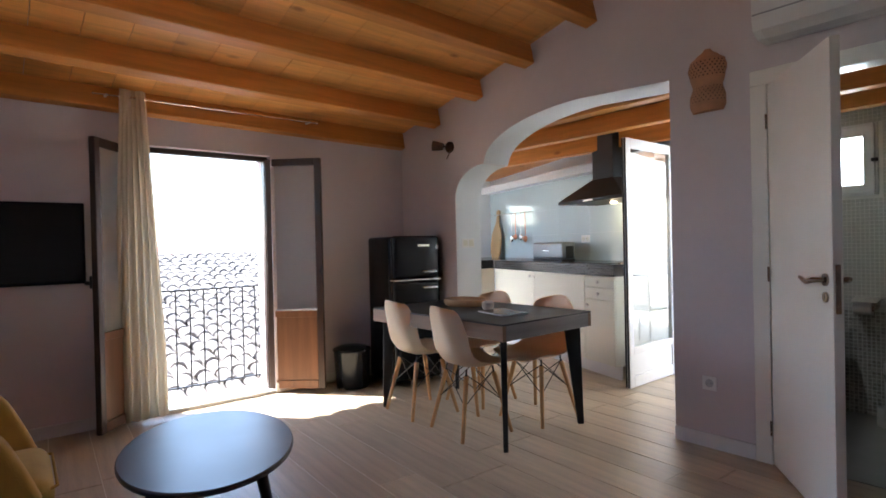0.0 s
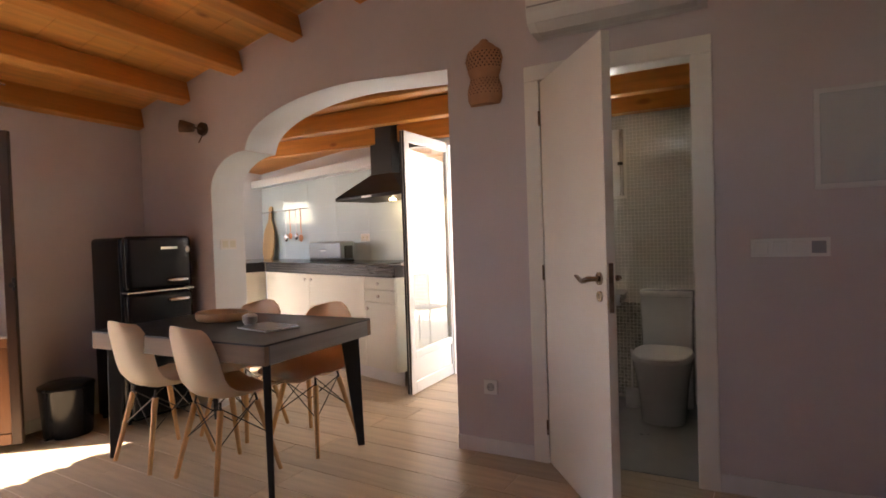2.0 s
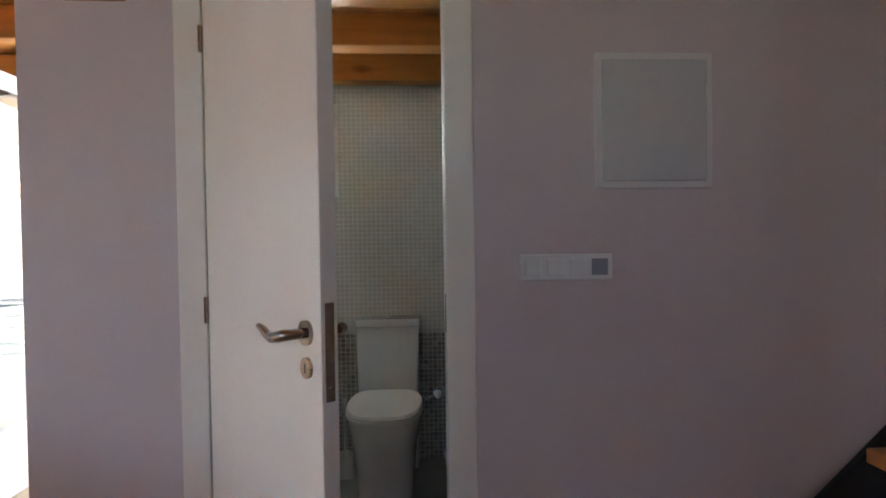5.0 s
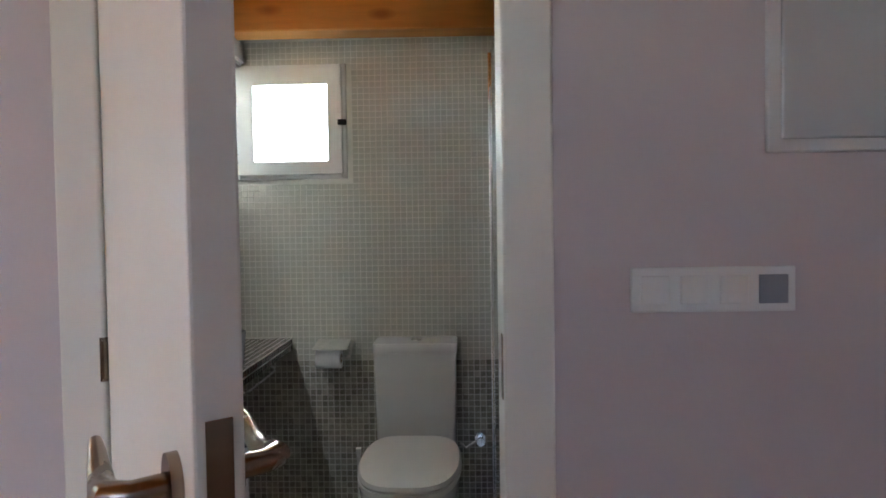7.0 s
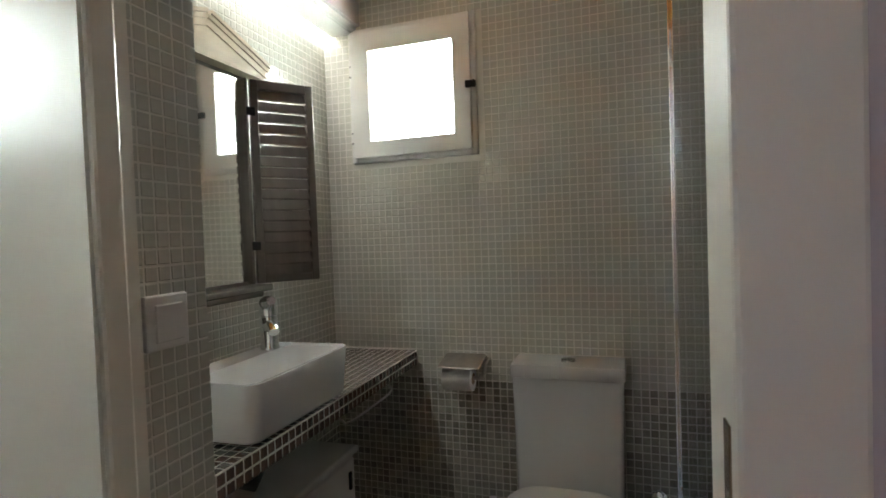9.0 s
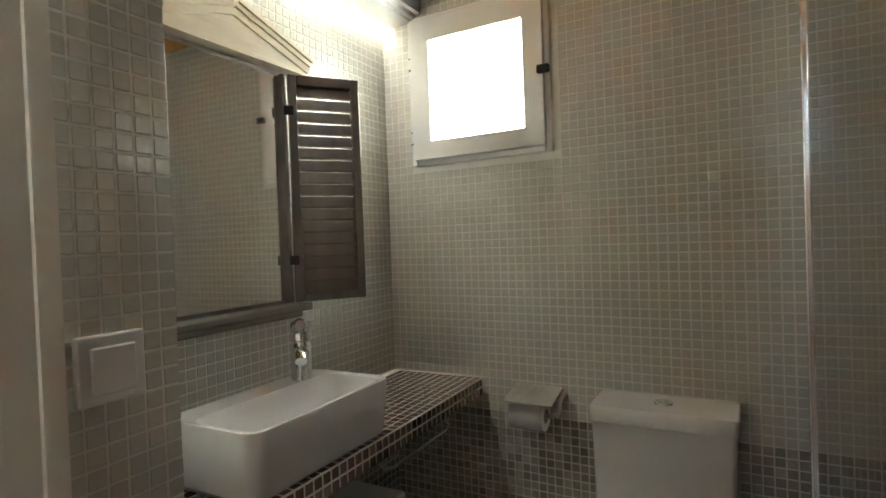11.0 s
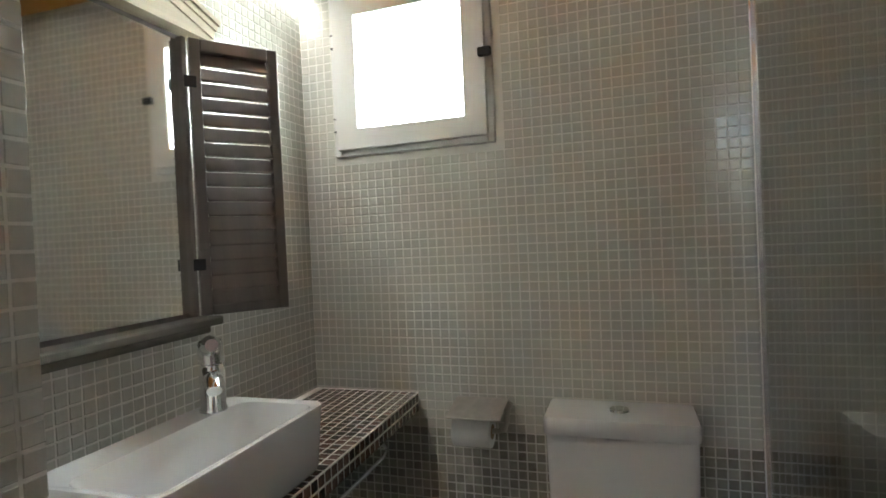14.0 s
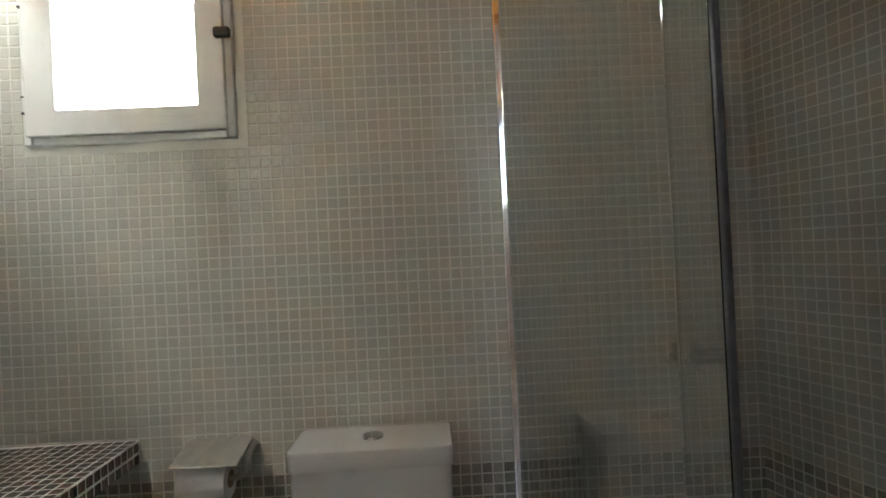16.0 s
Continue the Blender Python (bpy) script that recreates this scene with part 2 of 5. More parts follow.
DT = 0.112
PIER = 0.262
DL, DR, DH = -0.03, 0.747, 2.05
outline = [(-0.30, 0), (DL, 0), (DL, DH), (DR, DH), (DR, 0), (3.0, 0), (3.0, zc(3.0)), (-0.30, zc(-0.30))]
wall_door = solid("wall_door", prism(bmesh.new(), outline, 0, DT), M_WALL, "mauve painted plaster wall with the bathroom doorway", "wall", kind="structure")
# the arch's soffit is painted white
bm = bmesh.new()
inner = [p for p in arch[1:-4]] + [(-0.54, 2.185)]
for (a, b), (c, d) in zip(inner, inner[1:]):
    L = Vector((c - a, 0, d - b))
    if L.length < 1e-4:
        continue
    n = Vector((L.z, 0, -L.x)).normalized() * 0.004
    q = [(a, 0.001, b), (c, 0.001, d), (c, WT - 0.001, d), (a, WT - 0.001, b)]
    vs = [bm.verts.new(Vector(p) + n) for p in q]
    bm.faces.new(vs)
bmesh.ops.remove_doubles(bm, verts=bm.verts, dist=0.003)
solid("arch_lining", bm, M_WHITEWALL, "white painted reveal lining the arched opening", "trim", kind="structure", smooth=True)

WY0, WY1, WZ = -2.38, -1.36, 1.99
out = [(-5.2, 0), (WY0, 0), (WY0, WZ), (WY1, WZ), (WY1, 0), (WT, 0), (WT, 3.0), (-5.2, 3.0)]
bm = bmesh.new()
prism(bm, out, X0 - 0.32, X0, "yz")
solid("wall_window", bm, M_WALL, "mauve painted plaster wall with the balcony door", "wall", kind="structure")
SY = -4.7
# behind the camera: the opening is unseen, added to light the room
sth = thing("wall_south", "plain mauve wall closing the living room, with an unseen opening added for light", "wall", kind="structure")
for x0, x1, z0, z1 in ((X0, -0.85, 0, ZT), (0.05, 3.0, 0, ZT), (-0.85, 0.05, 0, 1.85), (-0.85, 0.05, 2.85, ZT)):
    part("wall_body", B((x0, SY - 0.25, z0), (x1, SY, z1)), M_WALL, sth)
solid("wall_east", B((3.0, -5.35, 0), (3.15, 0.3, ZT)), M_WALL, "plain mauve wall beyond the stairs", "wall", kind="structure")

# floor slab; the planks lie on it
solid("floor", prism(bmesh.new(), [(X0 - 0.31, -5.35), (3.15, -5.35), (3.15, 2.9), (-5.3, 2.9), (-5.3, 0.02), (X0 - 0.31, 0.02)], -0.2, -0.0028, "xy"), M_JOINT, "pale wood plank floor with light joints", "floor", kind="structure")

# sloping ceiling of boards
bm = bmesh.new()
y = -5.2
while y < 0:
    y2 = min(y + 0.245, 0)
    a, b = X0 - 0.3, 3.1
    vs = [bm.verts.new(p) for p in ((a, y + 0.002, zc(a)), (b, y + 0.002, zc(b)), (b, y2 - 0.002, zc(b)), (a, y2 - 0.002, zc(a)),
                                   (a, y + 0.002, zc(a) + 0.03), (b, y + 0.002, zc(b) + 0.03), (b, y2 - 0.002, zc(b) + 0.03), (a, y2 - 0.002, zc(a) + 0.03))]
    for f in ((0, 1, 2, 3), (4, 7, 6, 5), (0, 4, 5, 1), (1, 5, 6, 2), (2, 6, 7, 3), (3, 7, 4, 0)):
        bm.faces.new([vs[i] for i in f])
    y = y2
for v in bm.verts:
    v.co.z += -0.015 * v.co.y
solid("ceiling", bm, M_BOARD, "sloping ceiling of varnished pine boards", "ceiling", kind="structure")
solid("roof_slab", prism(bmesh.new(), [(X0 - 0.32, zc(X0 - 0.32) + 0.115), (3.15, zc(3.15) + 0.115), (3.15, zc(3.15) + 0.3), (X0 - 0.32, zc(X0 - 0.32) + 0.3)], -5.35, 0.3), M_WALL,
      "roof slab over the living room", "roof", kind="structure")
SL = math.atan(0.235)
for k in range(12):
    xr = -3.276 + 0.556 * k
    bm = B((-0.05, -5.2, -0.155), (0.05, -0.002, 0.0), 0.006)
    solid("ceiling_beam", bm, M_BEAM, "varnished pine ceiling beam with knots", "beam", group="living room beams",
          m=Matrix.Translation((xr - 0.06, 0, zc(xr - 0.06) - 0.001)) @ Matrix.Rotation(-0.015, 4, "X") @ Matrix.Rotation(-SL, 4, "Y"))

# skirting
def skirting(x0, x1, y=0.0):
    solid("baseboard", B((x0, y - 0.012, 0), (x1, y - 0.0005, 0.085), 0.003), M_BASE, "white painted skirting board", "skirting", kind="structure")


skirting(X0, -2.53), skirting(-0.54, -0.085), skirting(0.8125, 3.0)
for a, b in ((-5.2, WY0), (WY1, 0)):
    solid("baseboard", B((X0 + 0.0005, a, 0), (X0 + 0.012, b, 0.085), 0.003), M_BASE, "white painted skirting board", "skirting", kind="structure")

# kitchen shell, along its own askew back wall
KL, KB = -2.85, 0.60
KD0, KD1, KDH = 0.70, 1.52, 2.08
solid("kitchen_wall_back", prism(bmesh.new(), [(KL, 0), (KD0, 0), (KD0, KDH), (KD1, KDH), (KD1, 0), (1.57, 0), (1.57, 2.6), (KL, 2.6)], KB, KB + 0.25), M_WHITEWALL,
      "white kitchen wall with a glazed terrace door", "wall", m=KIT, kind="structure")
KWY0, KWY1, KWZ0, KWZ1 = -0.30, 0.28, 1.45, 1.82
kwl = thing("kitchen_wall_left", "white kitchen side wall with a small window", "wall", m=KIT, kind="structure")
for y0, y1, z0, z1 in ((-2.0, KWY0, 0, 2.6), (KWY1, KB + 0.25, 0, 2.6), (KWY0, KWY1, 0, KWZ0), (KWY0, KWY1, KWZ1, 2.6)):
    part("wall_body", B((KL - 0.2, y0, z0), (KL, y1, z1)), M_WHITEWALL, kwl)
kwin = thing("kitchen_window", "small white kitchen window", "window", m=KIT, kind="structure")
for y0, y1, z0, z1 in ((KWY0, KWY0 + 0.03, KWZ0, KWZ1), (KWY1 - 0.03, KWY1, KWZ0, KWZ1), (KWY0 + 0.0305, KWY1 - 0.0305, KWZ0, KWZ0 + 0.03), (KWY0 + 0.0305, KWY1 - 0.0305, KWZ1 - 0.03, KWZ1)):
    part("window_frame", B((KL - 0.12, y0, z0), (KL - 0.07, y1, z1), 0.003), M_WHITE, kwin)
kpane = part("pane", B((KL - 0.098, KWY0 + 0.0305, KWZ0 + 0.0305), (KL - 0.093, KWY1 - 0.0305, KWZ1 - 0.0305)), M_GLASS, kwin, "clear glass pane")
kpane.visible_shadow = False
solid("kitchen_ceiling", prism(bmesh.new(), [(WT, 2.36), (3.2, 2.10), (3.2, 2.25), (WT, 2.51)], -5.6, -0.5, "yz"), M_BEAMX, "varnished pine kitchen ceiling boards", "ceiling", kind="structure")
# out of view; its opening is added and sized to brighten the kitchen
kws = thing("kitchen_wall_south", "white kitchen end wall with an unseen opening added for light", "wall", kind="structure")
for x0, x1, z0, z1 in ((-5.75, -5.35, -0.19, 2.6), (-4.05, X0 - 0.322, -0.19, 2.6), (-5.3499, -4.0501, -0.19, 0.02), (-5.3499, -4.0501, 2.15, 2.6)):
    part("wall_body", B((x0, 0.02, z0), (x1, 0.295, z1)), M_WHITEWALL, kws)
for yk, zk in ((1.40, 2.10), (0.88, 2.15), (0.37, 2.20)):
    solid("kitchen_beam", B((-5.0, yk, zk), (-0.5, yk + 0.10, zk + 0.15), 0.006), M_BEAMX, "varnished pine kitchen ceiling beam", "beam", group="kitchen beams")

# bathroom shell
def askew(x0, x1, depth0, depth1):
    """Footprint that follows the bathroom's askew back wall."""
    return [(x0, yb(x0) + depth0), (x1, yb(x1) + depth0), (x1, yb(x1) + depth1), (x0, yb(x0) + depth1)]


BWX0, BWX1, BWZ0, BWZ1 = -0.273, 0.203, 1.482, 1.965
RWX = lambda y: 1.39 + 0.25 * (1.31 - y)
bath_back = thing("bath_wall_back", "pale glass mosaic wall with a brown mosaic dado", "wall", kind="structure")
for x0, x1, z0, z1 in ((-0.5, BWX0, 0, 2.5), (BWX1, 1.6, 0, 2.5), (BWX0, BWX1, 0, BWZ0), (BWX0, BWX1, BWZ1, 2.5)):
    part("wall_body", prism(bmesh.new(), askew(x0, x1, 0.0005, 0.25), z0, z1, "xy"), M_GROUT, bath_back)
bath_left = thing("bath_wall_mirror", "pale glass mosaic wall behind the basin", "wall", kind="structure")
part("wall_body", prism(bmesh.new(), [(-0.5, PIER), (MIRX - 0.0006, PIER), (MIRX - 0.0006, yb(MIRX)), (-0.5, yb(-0.5))], 0, 2.5, "xy"), M_GROUT, bath_left)
bath_right = thing("bath_wall_shower", "olive-lit mosaic wall of the shower", "wall", kind="structure")
part("wall_body", prism(bmesh.new(), [(RWX(0.112) + 0.0006, 0.112), (1.9, 0.112), (1.9, 1.5), (RWX(1.31) + 0.0006, 1.31)], 0, 2.5, "xy"), M_GROUT, bath_right)
pier = thing("bath_wall_pier", "pale glass mosaic reveal beside the doorway", "wall", kind="structure")
part("wall_body", B((-0.5, 0.1125, 0), (PILX - 0.0006, PIER - 0.0006, 2.5)), M_GROUT, pier)
solid("bath_ceiling", prism(bmesh.new(), [(DT, 2.27), (1.7, 2.15), (1.7, 2.3), (DT, 2.43)], -0.5, 1.9, "yz"), M_BEAMX, "dark varnished pine bathroom ceiling", "ceiling", kind="structure")
for yk, zk in ((1.17, 2.05), (0.74, 2.08), (0.32, 2.11)):
    solid("bathroom_beam", B((-0.38, yk, zk), (1.7, yk + 0.10, zk + 0.14), 0.005), M_BEAMX, "varnished pine bathroom ceiling beam", "beam", group="bathroom beams")
solid("bath_floor", B((-0.5, 0.06, -0.02), (1.8, 1.5, 0.004)), mat("grey floor tile", (0.30, 0.31, 0.30), 0.3, var=0.1), "grey tiled bathroom floor", "floor", kind="structure")

# ---- mosaic ----
def tile_mesh(name, s, material, h=0.0009, b=0.0010):
    bm = bmesh.new()
    k = s / 2
    lo = [bm.verts.new((x * k, y * k, 0)) for x, y in ((-1, -1), (1, -1), (1, 1), (-1, 1))]
    hi = [bm.verts.new((x * (k - b), y * (k - b), h)) for x, y in ((-1, -1), (1, -1), (1, 1), (-1, 1))]
    bm.faces.new(hi)
    for i in range(4):
        bm.faces.new((lo[i], lo[(i + 1) % 4], hi[(i + 1) % 4], hi[i]))
    return mesh_of(name, bm, material)


PITCH, TILE = 0.0252, 0.0217
tile_pale = tile_mesh("tile", TILE, M_TILE)
tile_dark = tile_mesh("tile", TILE, M_TILEDARK)


def tiling(parent, org, du, dv, nu, nv, near, skip=None, dark=None, name="tile"):
    """Square mosaic on a plane: the stretch near(u, v) as single pieces, the rest joined."""
    org, du, dv = Vector(org), Vector(du).normalized(), Vector(dv).normalized()
    dn = du.cross(dv)
    rng = random.Random(5)
    rest = {False: ([], []), True: ([], [])}
    k, b, h = TILE / 2, 0.0010, 0.0009
    count = 0
    for i in range(nu):
        for j in range(nv):
            u, v = (i + 0.5) * PITCH, (j + 0.5) * PITCH
            p = org + du * u + dv * v
            if skip and skip(p):
                continue
            isd = bool(dark and dark(p))
            tilt = Euler((rng.uniform(-0.013, 0.013), rng.uniform(-0.013, 0.013), rng.uniform(-0.02, 0.02))).to_matrix()
            m = Matrix((du, dv, dn)).transposed() @ tilt
            c = p + dn * rng.uniform(-0.0006, 0.0004)
            if count < 300 and near(p):
                count += 1
                ob = new(name, tile_dark if isd else tile_pale)
                ob.parent = parent
                ob.matrix_basis = Matrix.Translation(c) @ m.to_4x4()
            else:
                vs, fs = rest[isd]
                n = len(vs)
                for z, r in ((0, k), (h, k - b)):
                    for sx, sy in ((-1, -1), (1, -1), (1, 1), (-1, 1)):
                        vs.append(c + m @ Vector((sx * r, sy * r, z)))
                fs.append((n + 4, n + 5, n + 6, n + 7))
                for q in range(4):
                    fs.append((n + q, n + (q + 1) % 4, n + 4 + (q + 1) % 4, n + 4 + q))
    for isd, (vs, fs) in rest.items():
        if not vs:
            continue
        me = bpy.data.meshes.new("mosaic")
        me.from_pydata([tuple(v) for v in vs], [], fs)
        me.materials.append(M_TILEDARK if isd else M_TILE)
        ob = new("mosaic", me)
        ob.parent = parent
        tagged(ob, "brown mosaic" if isd else "pale mosaic", kind="stuff")


BAND = 0.700
d = Vector((1, BSL, 0)).normalized()
tiling(bath_back, Vector((MIRX, yb(MIRX), 0)) , d, (0, 0, 1), 76, 82,
       lambda p: 0.15 < p.x < 0.65 and 0.95 < p.z < 1.38,
       skip=lambda p: BWX0 - 0.012 < p.x < BWX1 + 0.012 and BWZ0 - 0.012 < p.z < BWZ1 + 0.012, dark=lambda p: p.z < BAND)
tiling(bath_left, (MIRX, PIER, 0), (0, 1, 0), (0, 0, 1), 43, 86, lambda p: 0.84 < p.y and 0.82 < p.z < 1.4, dark=lambda p: p.z < BAND)
tiling(pier, (PILX, 0.112, 0.0), (0, 1, 0), (0, 0, 1), 6, 82, lambda p: 0.8 < p.z < 1.9, dark=lambda p: p.z < BAND)
w0 = Vector((RWX(1.295), 1.295, 0))
d2 = (Vector((RWX(0.30), 0.30, 0)) - w0).normalized()
tiling(bath_right, w0, d2, (0, 0, 1), 48, 84, lambda p: 0.6 < p.y and 0.9 < p.z < 1.15, dark=lambda p: p.z < BAND)

# ---- bathroom door ----
frame_label = "white lacquered door frame with moulded casing"
door_frame = thing("door_frame", frame_label, "door frame", kind="structure")
for a, b in ((-0.083, 0.0), (0.720, 0.812)):
    part("casing", B((a, -0.018, 0), (b, -0.0005, 2.03), 0.005, seg=2), M_DOOR, door_frame)
part("casing_head", B((-0.083, -0.018, 2.0305), (0.812, -0.0005, 2.112), 0.005, seg=2), M_DOOR, door_frame)
part("lining", B((DL, -0.0003, 0), (-0.0005, 0.111, 2.029)), M_DOOR, door_frame)
part("lining", B((0.7215, -0.0003, 0), (DR, 0.111, 2.029), 0.004, seg=2), M_DOOR, door_frame)
part("lining_head", B((DL, -0.0003, 2.03), (DR, 0.111, 2.05)), M_DOOR, door_frame)
for x0, x1 in ((-0.0004, 0.010),):
    part("door_stop", B((x0, 0.04, 0), (x1, 0.085, 2.02), 0.006, seg=2), M_DOOR, door_frame)
for a, b in ((-0.075, DL + 0.008), (0.734, 0.80)):
    part("inner_casing", B((a if a > -0.03 else DL + 0.0, 0.1115, 0), (b, 0.1145, 2.05), 0.001), M_DOOR, door_frame)
part("strike_plate", B((0.7195, 0.008, 0.93), (0.7216, 0.031, 1.05), 0.0005), M_HANDLE, door_frame, "dark steel strike plate")
ANG = -53.7
door = thing("door_1", "white lacquered interior door standing ajar", "door", Matrix.Translation((0.002, -0.012, 0)) @ Matrix.Rotation(radians(ANG), 4, "Z"), kind="structure")
part("leaf", B((0, 0.0, 0.008), (0.725, 0.038, 2.02), 0.003, seg=2), M_DOOR, door)
part("lock_plate", B((0.7245, 0.009, 0.90), (0.7265, 0.029, 1.10), 0.0005), M_HANDLE, door, "dark steel lock face plate")
for side, s in ((0.0, -1), (0.038, 1)):
    bm = bmesh.new()
    cyl(bm, (0.665, side, 1.035), (0.665, side + s * 0.009, 1.035), 0.026, seg=28)
    ros = part("rosette", bm, M_HANDLE, door, "bronzed handle rosette", True)
    bm = bmesh.new()
    sweep(bm, [(0.665, side + s * 0.008, 1.035), (0.665, side + s * 0.035, 1.035), (0.655, side + s * 0.048, 1.034), (0.63, side + s * 0.05, 1.028), (0.60, side + s * 0.05, 1.022), (0.575, side + s * 0.05, 1.026), (0.55, side + s * 0.05, 1.036), (0.527, side + s * 0.05, 1.040)],
          [0.011, 0.011, 0.012, 0.012, 0.011, 0.010, 0.008, 0.006], 12)
    part("lever", bm, M_HANDLE, door, "curved bronzed door lever", True)
    bm = bmesh.new()
    cyl(bm, (0.665, side, 0.962), (0.665, side + s * 0.008, 0.962), 0.022, seg=24)
    kr = part("key_rosette", bm, M_HANDLE, door, "bronzed keyhole rosette", True)
    part("keyhole", B((0.6625, side + s * 0.0081 - 0.0006, 0.952), (0.6675, side + s * 0.0081 + 0.0006, 0.972)), M_MATTBLACK, kr)
for z in (0.195, 1.02, 1.83):
    bm = bmesh.new()
    cyl(bm, (-0.006, -0.012, z - 0.04), (-0.006, -0.012, z + 0.04), 0.007, seg=12)
    part("hinge", bm, M_HANDLE, door_frame, "steel hinge knuckle", True)

# ---- balcony window ----
win = thing("balcony_window", "open dark walnut balcony door frame", "window", kind="structure")
fx0, fx1 = X0 - 0.12, X0 - 0.06
for a, b in ((WY0, WY0 + 0.035), (WY1 - 0.035, WY1)):
    part("window_frame", B((fx0, a + 0.001, 0.03), (fx1, b - 0.001, WZ - 0.041), 0.003), M_WINDOWWOOD, win)
part("window_frame", B((fx0, WY0 + 0.001, WZ - 0.04), (fx1, WY1 - 0.001, WZ - 0.001), 0.003), M_WINDOWWOOD, win)
part("threshold", B((X0 - 0.319, WY0 + 0.001, -0.01), (X0 + 0.002, WY1 - 0.001, 0.029), 0.004), mat("pale stone sill", (0.62, 0.60, 0.56), 0.5, var=0.1, bump=0.1), win, "pale stone threshold")


def leaf(angle, hinge_y, sgn):
    """A half-glazed leaf; local x runs along its width from the hinge."""
    m = Matrix.Translation((X0 - 0.055, hinge_y, 0.035)) @ Matrix.Rotation(radians(angle), 4, "Z")
    t = thing("window_leaf", "dark walnut window leaf with frosted glass and lower panel, swung open", "window", m, kind="structure")
    W, H = 0.475, 1.93
    for a, b in ((0, 0.055), (W - 0.055, W)):
        part("stile", B((a, -0.02, 0), (b, 0.02, H), 0.004), M_WINDOWWOOD, t)
    for a, b in ((0, 0.07), (0.60, 0.655), (H - 0.06, H)):
        part("rail", B((0.0555, -0.019, a), (W - 0.0555, 0.019, b), 0.004), M_WINDOWPANEL if b < 1 else M_WINDOWWOOD, t)
    part("panel", B((0.056, -0.01, 0.0705), (W - 0.056, 0.01, 0.5995), 0.003), M_WINDOWPANEL, t, "brown wood panel")
    part("pane", B((0.056, -0.003, 0.6555), (W - 0.056, 0.003, H - 0.0605)), M_FROST, t, "frosted glass pane")
    part("bead", B((0.056, -0.016, 0.656), (W - 0.056, -0.004, 0.668), 0.002), M_WHITE, t)
    part("bolt", B((W - 0.012, -0.032, 0.95), (W + 0.008, -0.0205, 1.03), 0.003), M_BLACK, t, "black espagnolette bolt")
    bm = bmesh.new()
    cyl(bm, (W - 0.002, -0.035, 0.985), (W - 0.002, -0.06, 0.985), 0.012, 0.015, 14)
    part("knob", bm, M_BLACK, t, "black knob", True)
    return t


leaf(45, WY1 - 0.02, 1)
leaf(-41, WY0 + 0.02, -1)

# ---- outside the window ----
M_ROOFTILE = mat("weathered clay roof tile", (0.12, 0.108, 0.10), 0.85, var=0.3, scale=8, island=0.3, obj=0.3, bump=0.3, bump_scale=40)
M_STUCCO = mat("white stucco", (0.78, 0.75, 0.70), 0.9, var=0.06, scale=3, bump=0.3, bump_scale=30)
solid("ground", B((-400, -400, -6.3), (400, 400, -6.0)), mat("street ground", (0.25, 0.24, 0.22), 0.9, var=0.2, scale=0.3), "street level far below", "ground", kind="structure")
# balcony railing outside the window
rail = thing("balcony_railing", "black wrought iron balcony railing", "railing", Matrix.Translation((X0 - 0.345, 0, 0)))
for z in (0.10, 0.89):
    part("rail_bar", B((-0.012, -2.5, z - 0.006), (0.012, -1.25, z + 0.006), 0.002), M_BLACK, rail)
for k in range(12):
    bm = bmesh.new()
    yk = -2.47 + 0.108 * k
    cyl(bm, (0, yk, 0.08), (0, yk, 0.89), 0.0065, seg=8)
    part("baluster", bm, M_BLACK, rail)

# neighbour's house with a tiled roof
house = thing("neighbour_house", "white house with a weathered clay tile roof", "house")
RX0, RX1, RZ0, RZ1 = -3.80, -12.5, -0.685, 1.12
part("wall", B((RX1 + 0.0, -16, -6), (RX0 - 0.25, 6, RZ0 - 0.1)), M_STUCCO, house)
roof = part("roof", prism(bmesh.new(), [(RX0, RZ0 - 0.12), (RX0, RZ0 - 0.03), (RX1, RZ1 - 0.03), (RX1, RZ0 - 0.12)], -16, 6), M_ROOFTILE, house, "weathered clay tile roof")


def roof_tile_mesh(sign):
    bm = bmesh.new()
    n = 6
    rows = []
    for s, r, z in ((0.0, 0.092, 0.0), (0.40, 0.080, 0.0)):
        ring_o = [bm.verts.new((-s, r * math.cos(math.pi * k / n), z + sign * r * math.sin(math.pi * k / n) * 0.85)) for k in range(n + 1)]
        ring_i = [bm.verts.new((-s, (r - 0.012) * math.cos(math.pi * k / n), z + sign * (r - 0.012) * math.sin(math.pi * k / n) * 0.85)) for k in range(n + 1)]
        rows.append((ring_o, ring_i))
    for k in range(n):
        bm.faces.new((rows[0][0][k], rows[0][0][k + 1], rows[1][0][k + 1], rows[1][0][k]))
        bm.faces.new((rows[0][0][k], rows[0][1][k], rows[0][1][k + 1], rows[0][0][k + 1]))
    bm.faces.new(rows[0][1])
    bmesh.ops.recalc_face_normals(bm, faces=bm.faces)
    return mesh_of("roof_tile", bm, M_ROOFTILE, True)


